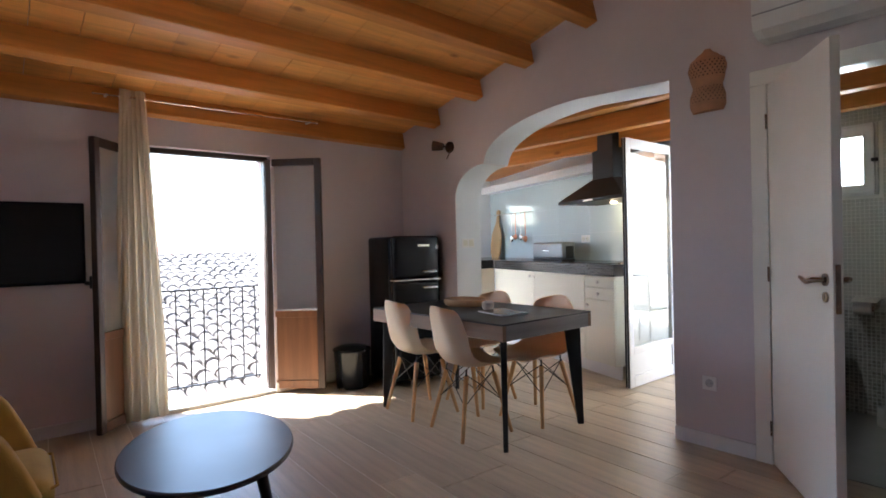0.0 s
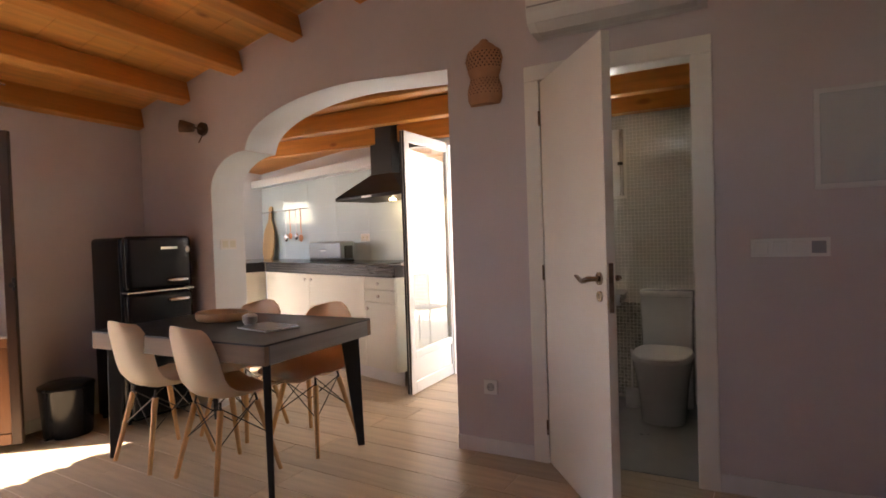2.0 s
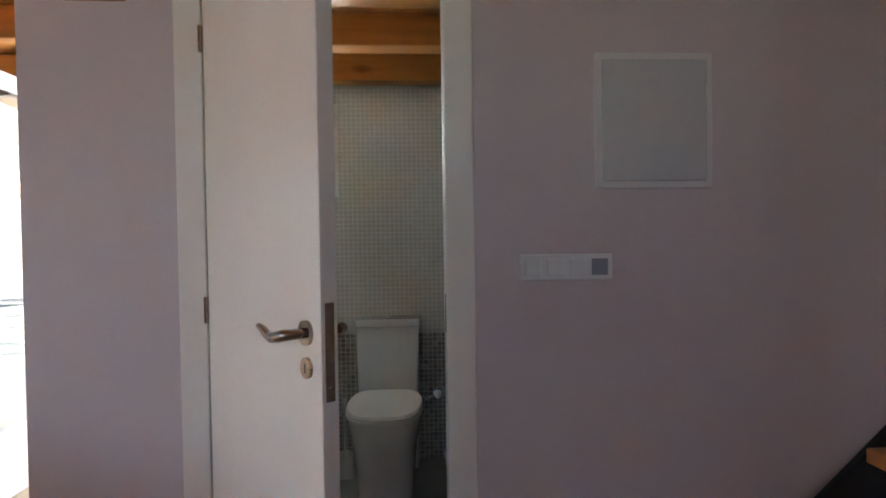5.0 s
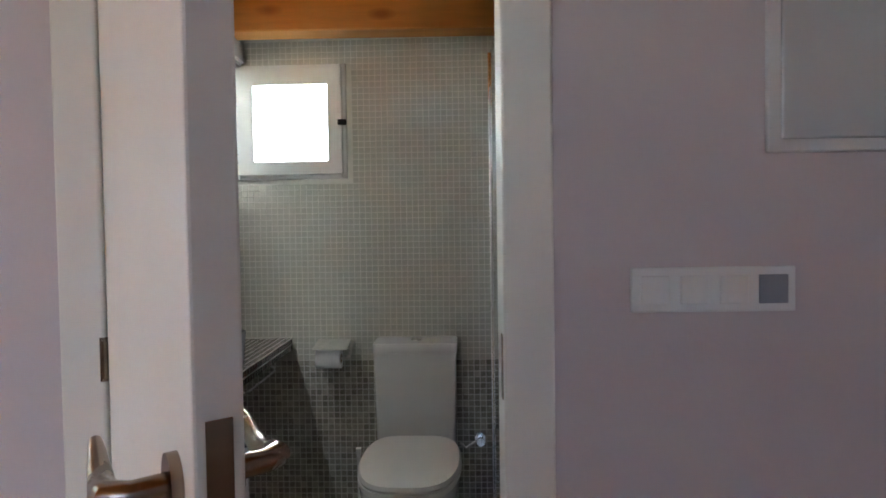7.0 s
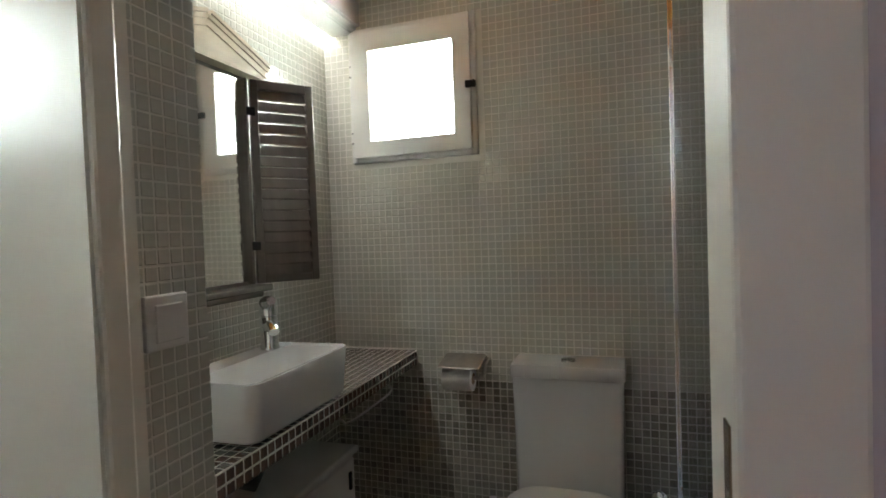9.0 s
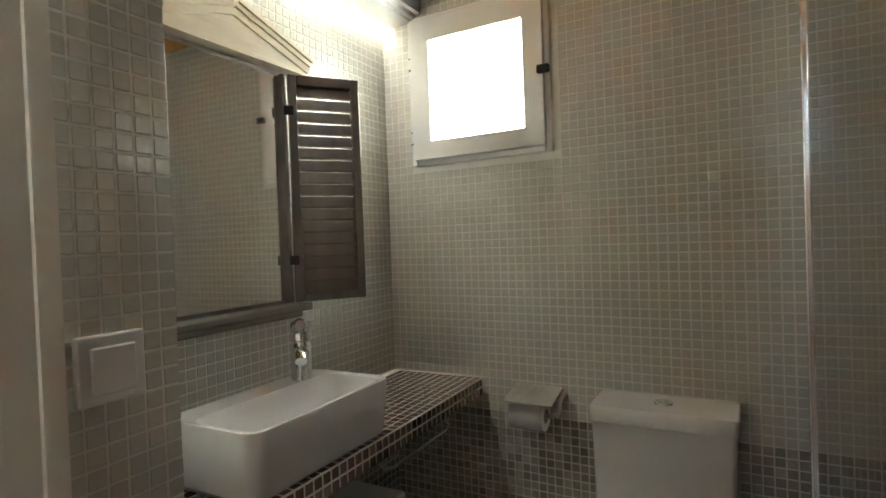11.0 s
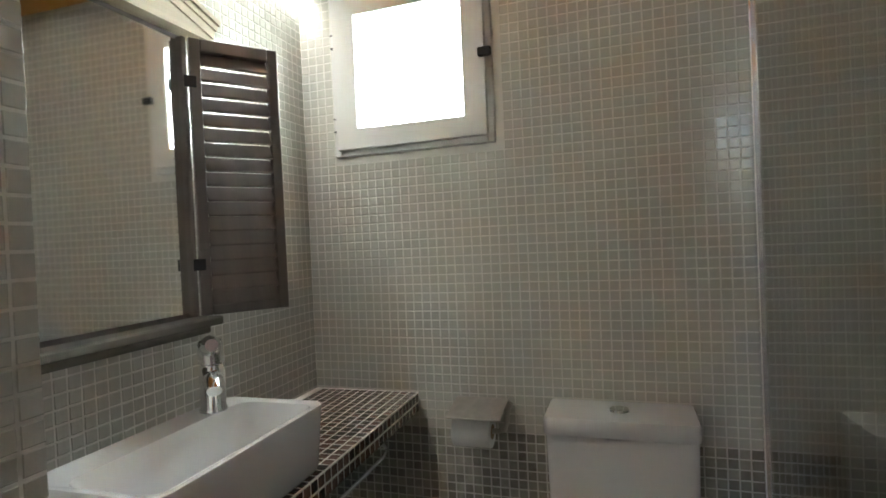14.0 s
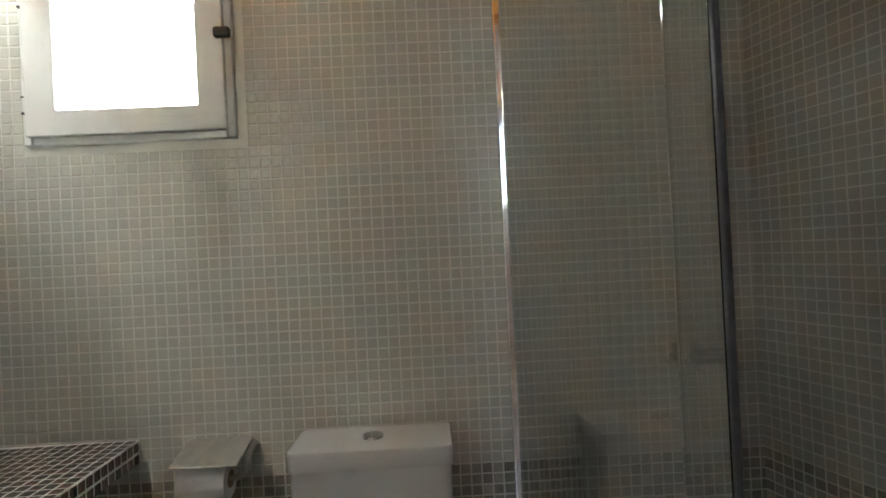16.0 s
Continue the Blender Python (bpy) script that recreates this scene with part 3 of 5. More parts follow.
tile_cover = roof_tile_mesh(1)
slope = math.atan2(RZ1 - RZ0, RX0 - RX1)
rngr = random.Random(3)
vs, fs = [], []
near = 0
src_v = [v.co.copy() for v in tile_cover.vertices]
src_f = [tuple(p.vertices) for p in tile_cover.polygons]
for i in range(27):
    for j in range(70):
        s = i * 0.33
        yk = -11.5 + 0.205 * j + rngr.uniform(-0.012, 0.012)
        m = Matrix.Translation((RX0 - s * math.cos(slope) + 0.02, yk, RZ0 + s * math.sin(slope) + 0.012 * rngr.random())) @ Matrix.Rotation(slope - 0.05, 4, "Y") @ Matrix.Rotation(rngr.uniform(-0.05, 0.05), 4, "Z")
        if i < 9 and -4.6 < yk < 1.5 and near < 256:
            near += 1
            ob = new("roof_tile", tile_cover)
            ob.parent = roof
            ob.matrix_basis = m
        else:
            n = len(vs)
            vs += [tuple(m @ v) for v in src_v]
            fs += [tuple(a + n for a in f) for f in src_f]
me = bpy.data.meshes.new("roof_tiles")
me.from_pydata(vs, [], fs)
me.materials.append(M_ROOFTILE)
ob = new("roof_tiles", me)
ob.parent = roof
tagged(ob, "rows of clay tiles", kind="stuff")
far = thing("far_house", "distant house with a red tiled roof", "house")
part("wall", B((-34, -20, -6), (-26, 6, 1.1)), M_STUCCO, far)
part("roof", prism(bmesh.new(), [(-25.6, 1.1), (-30, 1.75), (-34.4, 1.1)], -20.3, 6.3), mat("red tiles", (0.45, 0.13, 0.08), 0.8, var=0.2, scale=2), far)

# eave above the balcony door, whose tiles scallop the sun's edge
eave = thing("eave", "tiled eave over the balcony door", "eave", kind="structure")
part("board", B((X0 - 0.62, -5.3, 2.62), (X0 - 0.3, 0.3, 2.66)), M_BEAM, eave)
for k in range(24):
    bm = bmesh.new()
    lathe_c = [(math.cos(math.pi * a / 6) * 0.085, math.sin(math.pi * a / 6) * 0.07) for a in range(7)]
    prism(bm, [(y, z) for y, z in lathe_c], X0 - 0.755, X0 - 0.3, "yz")
    ob = part("eave_tile", bm, M_ROOFTILE, eave)
    ob.location = (0, -5.1 + 0.22 * k, 2.665)

# ---- living room ----
# curtain and its rod
rod = thing("curtain_rod", "thin steel curtain rod on the window wall", "curtain rod")
bm = bmesh.new()
sweep(bm, [(X0 + 0.10, -2.62, 2.295), (X0 + 0.10, -0.98, 2.295)], 0.007, 10)
part("rod", bm, M_CHROME, rod, "", True)
for yk in (-2.55, -1.05):
    part("bracket", B((X0 + 0.0005, yk - 0.008, 2.285), (X0 + 0.11, yk + 0.008, 2.30), 0.002), M_STEEL, rod)
for yk in (-2.625, -0.975):
    bm = bmesh.new()
    lathe(bm, [(0.0001, -0.012), (0.009, -0.006), (0.011, 0), (0.009, 0.006), (0.0001, 0.012)], 12, (X0 + 0.10, yk, 2.295))
    part("finial", bm, M_CHROME, rod, "", True)
bm = bmesh.new()
N = 90
rows = []
for iz in range(15):
    f = iz / 14
    z = 0.03 + (2.345 - 0.03) * (1 - f)
    half = 0.075 + 0.075 * min(1, f * 1.3) + 0.02 * f
    cy = -2.395 + 0.02 * f
    row = []
    for k in range(N + 1):
        a = k / N
        amp = 0.016 + 0.012 * f
        ph = 2 * math.pi * 6 * a
        row.append(bm.verts.new((X0 + 0.10 + amp * math.sin(ph) + 0.012 * math.sin(5 * f + 9 * a), cy + half * (2 * a - 1) + 0.008 * math.cos(ph * 2 + 3 * f), z)))
    rows.append(row)
for a, b in zip(rows, rows[1:]):
    for k in range(N):
        bm.faces.new((a[k], a[k + 1], b[k + 1], b[k]))
M_CURTAIN = mat("cream linen curtain", (0.84, 0.76, 0.63), 0.9, var=0.06, scale=12, bump=0.3, bump_scale=300, stretch=(1, 1, 0.15))
nt = M_CURTAIN.node_tree
pb = nt.nodes["Principled BSDF"]
tr_ = nt.nodes.new("ShaderNodeBsdfTranslucent")
tr_.inputs["Color"].default_value = (0.90, 0.82, 0.68, 1)
mx_ = nt.nodes.new("ShaderNodeMixShader")
mx_.inputs[0].default_value = 0.55
nt.links.new(pb.outputs[0], mx_.inputs[1])
nt.links.new(tr_.outputs[0], mx_.inputs[2])
nt.links.new(mx_.outputs[0], nt.nodes["Material Output"].inputs[0])
curtain = solid("curtain", bm, M_CURTAIN, "gathered cream linen curtain beside the balcony door", "curtain", smooth=True)
md = curtain.modifiers.new("thick", "SOLIDIFY")
md.thickness = 0.003

# television on the window wall
tv = thing("television", "flat black television mounted on the wall", "television", Matrix.Translation((X0 + 0.05, -3.12, 1.28)))
part("body", B((-0.02, -0.43, -0.27), (0.015, 0.43, 0.27), 0.006), M_GLOSSBLACK, tv)
part("screen", B((0.0152, -0.415, -0.25), (0.017, 0.415, 0.255)), mat("dark screen", (0.004, 0.004, 0.005), 0.2, var=0.1), tv, "dark glossy screen")
part("wall_mount", B((-0.0495, -0.15, -0.12), (-0.0205, 0.15, 0.12)), M_BLACK, tv)

# coffee table
ct = thing("coffee_table", "oval coffee table with a dark glossy top", "coffee table", Matrix.Translation((-1.15, -2.545, 0)) @ Matrix.Rotation(radians(163), 4, "Z"))
bm = bmesh.new()
lathe(bm, [(0.97, 0.428), (0.995, 0.433), (1.0, 0.438), (1.0, 0.446), (0.985, 0.452)], 72, sx=0.462, sy=0.318)
for z in (0.428, 0.452):
    bm.faces.new([v for v in bm.verts if abs(v.co.z - z) < 1e-5])
bmesh.ops.recalc_face_normals(bm, faces=bm.faces)
M_DARKTOP = mat("dark stained table top", (0.016, 0.016, 0.019), 0.42, var=0.15, scale=6, spec=0.35)
M_COFFEE = mat("dark polished coffee table top", (0.020, 0.020, 0.026), 0.36, var=0.15, scale=6, fine=0.05, spec=1.0)
part("tabletop", bm, M_COFFEE, ct, "", True)
for sx in (-1, 1):
    for sy in (-1, 1):
        bm = bmesh.new()
        cyl(bm, (sx * 0.36, sy * 0.24, 0), (sx * 0.28, sy * 0.17, 0.428), 0.012, 0.022, 14)
        part("leg", bm, M_MATTBLACK, ct, "", True)

# armchair
M_MUSTARD = mat("mustard yellow upholstery", (0.46, 0.27, 0.055), 0.9, var=0.1, scale=10, bump=0.3, bump_scale=250)
M_MUSTARD2 = mat("mustard seat cushion", (0.52, 0.36, 0.10), 0.9, var=0.1, scale=10, bump=0.3, bump_scale=250)
ac = thing("armchair", "mustard yellow upholstered armchair", "armchair", Matrix.Translation((-1.44, -3.375, 0)) @ Matrix.Rotation(radians(88), 4, "Z"))
part("seat_base", B((-0.33, -0.29, 0.14), (0.33, 0.29, 0.32), 0.05, seg=4), M_MUSTARD, ac, "", True)
part("cushion", B((-0.24, -0.24, 0.315), (0.345, 0.24, 0.445), 0.06, seg=5), M_MUSTARD2, ac, "paler seat cushion", True)
for sy in (-1, 1):
    bm = bmesh.new()
    sweep(bm, [(0.33 - 0.03, sy * 0.235, 0.40), (0.352, sy * 0.19, 0.405), (0.352, 0, 0.408)], 0.005, 6)
    part("piping", bm, M_MUSTARD, ac)
wing = [(-0.38, 0.14), (0.315, 0.14), (0.325, 0.28), (0.31, 0.40), (0.275, 0.49), (0.24, 0.57), (0.21, 0.63), (0.165, 0.672), (0.10, 0.69), (-0.20, 0.72), (-0.37, 0.71)]
for sy in (-1, 1):
    bm = prism(bmesh.new(), wing, 0.245 * sy, 0.335 * sy)
    bmesh.ops.dissolve_limit(bm, angle_limit=0.02, verts=bm.verts, edges=bm.edges)
    bmesh.ops.bevel(bm, geom=[e for e in bm.edges], offset=0.028, segments=4, profile=0.5, affect="EDGES", clamp_overlap=True)
    part("arm", bm, M_MUSTARD, ac, "", True)
part("backrest", B((-0.42, -0.30, 0.30), (-0.26, 0.30, 0.80), 0.06, seg=5), M_MUSTARD, ac, "", True)
M_BEECH = wood("pale beech dowel", (0.62, 0.35, 0.15), 0.45, axis=2, knots=False)
for sx in (-1, 1):
    for sy in (-1, 1):
        bm = bmesh.new()
        cyl(bm, (sx * 0.30, sy * 0.26, 0), (sx * 0.26, sy * 0.22, 0.14), 0.014, 0.02, 12)
        part("leg", bm, M_BEECH, ac, "", True)

# dining table
TX0, TX1, TY0, TY1 = -2.40, -1.05, -0.97, -0.12
dt = thing("dining_table", "dark dining table with a thick wooden apron and slanted black legs", "dining table", Matrix.Translation(((TX0 + TX1) / 2, (TY0 + TY1) / 2, 0)))
hx, hy = (TX1 - TX0) / 2, (TY1 - TY0) / 2
part("tabletop", B((-hx, -hy, 0.742), (hx, hy, 0.752), 0.002), M_DARKTOP, dt)
M_APRON = wood("rustic oak apron", (0.20, 0.12, 0.075), 0.5, axis=0, knots=True)
for s in (-1, 1):
    part("apron", B((-hx, s * hy - (0.0 if s < 0 else 0.03), 0.652), (hx, s * hy + (0.03 if s < 0 else 0.0), 0.7415), 0.003), M_APRON, dt, "rustic oak apron board")
# the right end board is grey, the left one brown like the sides
M_GREYEND = wood("grey apron end", (0.22, 0.21, 0.21), 0.5, axis=1, knots=False)
for s in (-1, 1):
    part("apron_end", B((s * hx - (0.0 if s < 0 else 0.03), -hy + 0.031, 0.652), (s * hx + (0.03 if s < 0 else 0.0), hy - 0.031, 0.7415), 0.003), M_GREYEND if s > 0 else M_APRON, dt)
for sx in (-1, 1):
    for sy in (-1, 1):
        bm = bmesh.new()
        dg, ac_ = Vector((sx, sy, 0)).normalized(), Vector((-sx, sy, 0)).normalized()
        for (px, py, z, w, dd) in ((0.620, 0.362, 0.0, 0.020, 0.014), (0.587, 0.330, 0.651, 0.052, 0.019)):
            for a1, a2 in ((-1, -1), (1, -1), (1, 1), (-1, 1)):
                bm.verts.new(Vector((sx * px, sy * py, z)) + dg * (a1 * w) + ac_ * (a2 * dd))
        bm.verts.ensure_lookup_table()
        v = bm.verts
        for q in ((0, 1, 2, 3), (4, 5, 6, 7), (0, 1, 5, 4), (1, 2, 6, 5), (2, 3, 7, 6), (3, 0, 4, 7)):
            bm.faces.new([v[i] for i in q])
        bmesh.ops.recalc_face_normals(bm, faces=bm.faces)
        bmesh.ops.bevel(bm, geom=list(bm.edges), offset=0.003, segments=1, affect="EDGES")
        part("leg", bm, M_MATTBLACK, dt)
# on the table
M_BOWL = wood("carved wooden tray", (0.34, 0.19, 0.09), 0.5, axis=0, knots=False)
bm = bmesh.new()
lathe(bm, [(0.0001, 0.022), (0.12, 0.024), (0.155, 0.045), (0.17, 0.052), (0.180, 0.050), (0.185, 0.03), (0.176, 0.006), (0.168, 0.0), (0.0001, 0.0)], 40, sy=0.75)
solid("wooden_tray", bm, M_BOWL, "shallow oval carved wooden tray on the table", "tray", Matrix.Translation((-1.97, -0.42, 0.7522)), smooth=True)
book = thing("magazine", "glossy dark magazine lying on the table", "magazine", Matrix.Translation((-1.42, -0.58, 0.7522)) @ Matrix.Rotation(radians(-12), 4, "Z"))
part("page_block", B((-0.145, -0.103, 0.0008), (0.145, 0.103, 0.009), 0.001), mat("paper", (0.7, 0.69, 0.66), 0.8), book)
part("cover", B((-0.148, -0.105, 0.0092), (0.148, 0.105, 0.0105)), mat("magazine cover", (0.10, 0.10, 0.11), 0.25, var=0.5, scale=14), book, "dark glossy cover")
bm = bmesh.new()
lathe(bm, [(0.0001, 0.0), (0.03, 0.0), (0.042, 0.02), (0.043, 0.05), (0.03, 0.062), (0.0001, 0.066)], 20)
solid("small_shell", bm, mat("pale shell", (0.62, 0.54, 0.45), 0.5, var=0.2, scale=30), "small pale shell beside the magazine", "shell", Matrix.Translation((-1.62, -0.52, 0.7522)), smooth=True)

# moulded chairs
M_SHELL = mat("warm white moulded plastic", (0.89, 0.79, 0.58), 0.42, var=0.03, scale=3, bump=0.05, bump_scale=200)

nt = M_SHELL.node_tree
tr_ = nt.nodes.new("ShaderNodeBsdfTranslucent")
tr_.inputs["Color"].default_value = (0.85, 0.47, 0.24, 1)
mx_ = nt.nodes.new("ShaderNodeMixShader")
mx_.inputs[0].default_value = 0.3
nt.links.new(nt.nodes["Principled BSDF"].outputs[0], mx_.inputs[1])
nt.links.new(tr_.outputs[0], mx_.inputs[2])
nt.links.new(mx_.outputs[0], nt.nodes["Material Output"].inputs[0])


def shell_bm():
    """A one-piece seat and back: a profile swept sideways with a curved cup."""
    prof = [(0.235, 0.425), (0.225, 0.440), (0.17, 0.445), (0.09, 0.432), (0.0, 0.425), (-0.08, 0.430), (-0.14, 0.452), (-0.18, 0.50), (-0.205, 0.56), (-0.225, 0.63), (-0.240, 0.70), (-0.253, 0.765), (-0.260, 0.805), (-0.265, 0.83)]
    half = [0.195, 0.215, 0.228, 0.232, 0.230, 0.228, 0.226, 0.222, 0.214, 0.202, 0.192, 0.178, 0.155, 0.118]
    bm = bmesh.new()
    n = 16
    rows = []
    for i, ((y, z), h) in enumerate(zip(prof, half)):
        row = []
        t = i / (len(prof) - 1)
        for k in range(n + 1):
            u = 2 * k / n - 1
            cup = abs(u) ** 2.6
            up = (1 - t) * 0.035 * cup + 0.05 * cup * math.exp(-((t - 0.5) / 0.2) ** 2)
            fwd = 0.075 * cup * max(0.0, min(1.0, (t - 0.35) * 3))
            row.append(bm.verts.new((u * h, y + fwd, z + up - 0.022 * u * u * max(0.0, (t - 0.75) * 4))))
        rows.append(row)
    for a, b in zip(rows, rows[1:]):
        for k in range(n):
            bm.faces.new((a[k], a[k + 1], b[k + 1], b[k]))
    bmesh.ops.recalc_face_normals(bm, faces=bm.faces)
    bmesh.ops.solidify(bm, geom=list(bm.faces), thickness=0.006)
    return bm


chair = thing("dining_chair", "white moulded dining chair on splayed beech dowel legs", "chair", pose(-2.08, -0.77, 0, 0, 0, -7), group="chairs round the table")
part("shell", shell_bm(), M_SHELL, chair, "warm white moulded shell", True)
tops, foots = {}, {}
for sx in (-1, 1):
    for sy in (-1, 1):
        foot, top = Vector((sx * 0.19, sy * 0.19, 0)), Vector((sx * 0.115, sy * 0.10, 0.415))
        bm = bmesh.new()
        cyl(bm, foot, foot.lerp(top, 0.93), 0.0115, 0.0165, 12)
        part("leg", bm, M_BEECH, chair, "", True)
        bm = bmesh.new()
        cyl(bm, foot.lerp(top, 0.90), top + Vector((0, 0, 0.012)), 0.006, seg=8)
        part("bracket", bm, M_BLACK, chair, "", True)
        foots[sx, sy], tops[sx, sy] = foot, top
for (a, b) in (((-1, -1), (1, -1)), ((-1, 1), (1, 1)), ((-1, -1), (-1, 1)), ((1, -1), (1, 1))):
    for p, q in ((a, b), (b, a)):
        bm = bmesh.new()
        cyl(bm, foots[p].lerp(tops[p], 0.50), foots[q].lerp(tops[q], 0.95), 0.0032, seg=6)
        part("wire_strut", bm, M_BLACK, chair)
copy_thing(chair, pose(-1.53, -0.79, 0, 0, 0, -9))
copy_thing(chair, pose(-1.40, -0.26, 0, 0, 0, 180))
copy_thing(chair, pose(-1.98, -0.26, 0, 0, 0, 184))

# retro fridge in the corner
fr = thing("fridge", "gloss black retro two-door fridge with chrome handles", "fridge", Matrix.Translation((-2.935, -0.295, 0)) @ Matrix.Rotation(radians(84.5), 4, "Z") @ Matrix.Translation((0, 0.03, 0)))
part("body", B((-0.235, -0.20, 0.02), (0.235, 0.21, 1.295), 0.03, seg=4), M_GLOSSBLACK, fr, "", True)
for z0, z1, n in ((0.04, 0.905, "lower_door"), (0.925, 1.30, "upper_door")):
    dd = part(n, B((-0.237, -0.29, z0), (0.237, -0.202, z1), 0.035, seg=5), M_GLOSSBLACK, fr, "", True)
    hz = z1 - 0.06 if n == "lower_door" else z0 + 0.06
    bm = bmesh.new()
    sweep(bm, [(0.04, -0.288, hz), (0.05, -0.318, hz), (0.10, -0.325, hz), (0.17, -0.322, hz), (0.19, -0.288, hz)], [0.008, 0.010, 0.013, 0.010, 0.008], 10)
    part("handle", bm, M_CHROME, dd, "chrome handle", True)
part("trim_strip", B((-0.24, -0.294, 0.909), (0.24, -0.21, 0.921), 0.003), M_CHROME, fr, "chrome trim strip")
part("badge", B((0.0, -0.2925, 1.205), (0.12, -0.2905, 1.222)), M_CHROME, fr, "chrome badge bar")
bm = bmesh.new()
lathe(bm, [(0.0001, -0.02), (0.014, -0.01), (0.018, 0.005), (0.010, 0.02), (0.0001, 0.03)], 10, (0.20, -0.293, 1.195), sy=0.15)
part("magnet", bm, M_WHITE, fr, "small white magnet", True)
for sx in (-0.2, 0.2):
    for sy in (-0.15, 0.17):
        bm = bmesh.new()
        cyl(bm, (sx, sy, 0), (sx, sy, 0.025), 0.018, seg=10)
        part("foot", bm, M_MATTBLACK, fr)

# pedal bin
bn = thing("pedal_bin", "round gloss black pedal bin", "bin", Matrix.Translation((-3.05, -0.78, 0)))
bm = bmesh.new()
lathe(bm, [(0.0001, 0.0), (0.135, 0.0), (0.14, 0.01), (0.158, 0.31), (0.163, 0.32), (0.0001, 0.32)], 32)
part("body", bm, M_GLOSSBLACK, bn, "", True)
bm = bmesh.new()
lathe(bm, [(0.164, 0.321), (0.162, 0.335), (0.12, 0.352), (0.0001, 0.358)], 32)
part("lid", bm, M_GLOSSBLACK, bn, "", True)
part("pedal", B((0.03, -0.185, 0.012), (0.09, -0.128, 0.022), 0.003), M_CHROME, bn, "chrome pedal")

# wall lamp by the arch
M_BRONZE = mat("aged bronze", (0.16, 0.10, 0.07), 0.4, metal=0.9, var=0.2, scale=25)
wl = thing("wall_spotlight", "small aged bronze wall spotlight", "wall light", Matrix.Translation((-2.60, -0.0005, 2.085)) @ Matrix.Diagonal((1.15, 1.15, 1.15, 1)))
bm = bmesh.new()
cyl(bm, (0.02, 0, 0), (0.02, -0.018, 0), 0.042, seg=24)
part("base", bm, M_BRONZE, wl, "", True)
bm = bmesh.new()
sweep(bm, [(0.02, -0.018, 0), (0.02, -0.06, 0.0), (0.0, -0.085, 0.0), (-0.02, -0.09, 0.01)], 0.006, 8)
part("arm", bm, M_BRONZE, wl, "", True)
bm = bmesh.new()
a, b = Vector((0.01, -0.065, 0.0)), Vector((-0.055, -0.115, 0.012))
cyl(bm, a, a.lerp(b, 0.45), 0.026, 0.034, 20)
cyl(bm, a.lerp(b, 0.45), b, 0.034, 0.040, 20)
part("shade", bm, M_BRONZE, wl, "", True)
bm = bmesh.new()
sweep(bm, [(0.035, -0.015, -0.03), (0.06, -0.05, -0.06), (0.055, -0.07, -0.10)], 0.004, 6)
part("switch_arm", bm, M_BRONZE, wl)

# perforated terracotta sconce on the pier
M_TERRA = mat("matt terracotta", (0.50, 0.25, 0.14), 0.75, var=0.12, scale=14, bump=0.25, bump_scale=60, fine=0.05)
# uncut holes: plugs in this dark colour stand in for their shade
M_HOLESHADE = mat("shade in the holes", (0.03, 0.015, 0.01), 0.9)
sc = thing("wall_sconce", "perforated terracotta wall sconce with a waisted shape", "wall light", Matrix.Translation((-0.31, -0.0005, 0)))
def sconce_r(z):
    t = (z - 1.945) / 0.36
    keys = ((0.0, 0.086), (0.10, 0.100), (0.22, 0.100), (0.40, 0.084), (0.55, 0.098), (0.68, 0.108), (0.80, 0.098), (0.89, 0.062), (0.95, 0.032), (1.0, 0.016))
    for (a, r0), (b, r1) in zip(keys, keys[1:]):
        if t <= b:
            f = (t - a) / (b - a)
            return r0 + (r1 - r0) * f * f * (3 - 2 * f)
    return 0.016


def sconce_p(a, z, k=1.0):
    r = sconce_r(z)
    return Vector((r * k * math.cos(a), -0.72 * r * k * math.sin(a), z))


bm = bmesh.new()
rows = [[bm.verts.new(sconce_p(math.pi * k / 24, 1.945 + 0.36 * q / 36)) for k in range(25)] for q in range(37)]
for a, b in zip(rows, rows[1:]):
    for k in range(24):
        bm.faces.new((a[k], a[k + 1], b[k + 1], b[k]))
bm.faces.new(rows[0])
bm.faces.new(rows[-1][::-1])
bmesh.ops.recalc_face_normals(bm, faces=bm.faces)
part("body", bm, M_TERRA, sc, "", True)
for q, z in enumerate([2.145 + 0.0155 * i for i in range(6)] + [2.002 + 0.0155 * i for i in range(6)]):
    for k in range(11):
        a = math.pi * (k + 1 + (0.5 if q % 2 else 0)) / 12.5
        p, o = sconce_p(a, z, 1.006), sconce_p(a, z, 0.9)
        bm = bmesh.new()
        rr = 0.0048 if q < 6 else 0.0034
        cyl(bm, o, p, rr, rr, 8)
        part("perforation", bm, M_HOLESHADE, sc)

# electric cabinet, switch plates, socket
eb = thing("fuse_box", "white painted fuse box door in the wall", "fuse box", Matrix.Translation((1.385, 0, 1.588)))
part("rim", B((-0.19, -0.012, -0.213), (0.19, -0.0005, 0.213), 0.004, seg=2), M_BASE, eb)
part("door", B((-0.168, -0.018, -0.190), (0.168, -0.0125, 0.190), 0.004, seg=2), mat("grey white lacquer", (0.62, 0.63, 0.62), 0.22, var=0.03), eb)
for z in (-0.10, 0.09):
    part("clip", B((0.162, -0.0215, z - 0.02), (0.172, -0.0185, z + 0.02), 0.001), M_BASE, eb)
sp = thing("switch_plate", "white four-gang light switch plate", "light switch", Matrix.Translation((1.10, 0, 1.131)))
part("plate", B((-0.148, -0.009, -0.041), (0.148, -0.0005, 0.041), 0.003, seg=2), M_WHITE, sp)
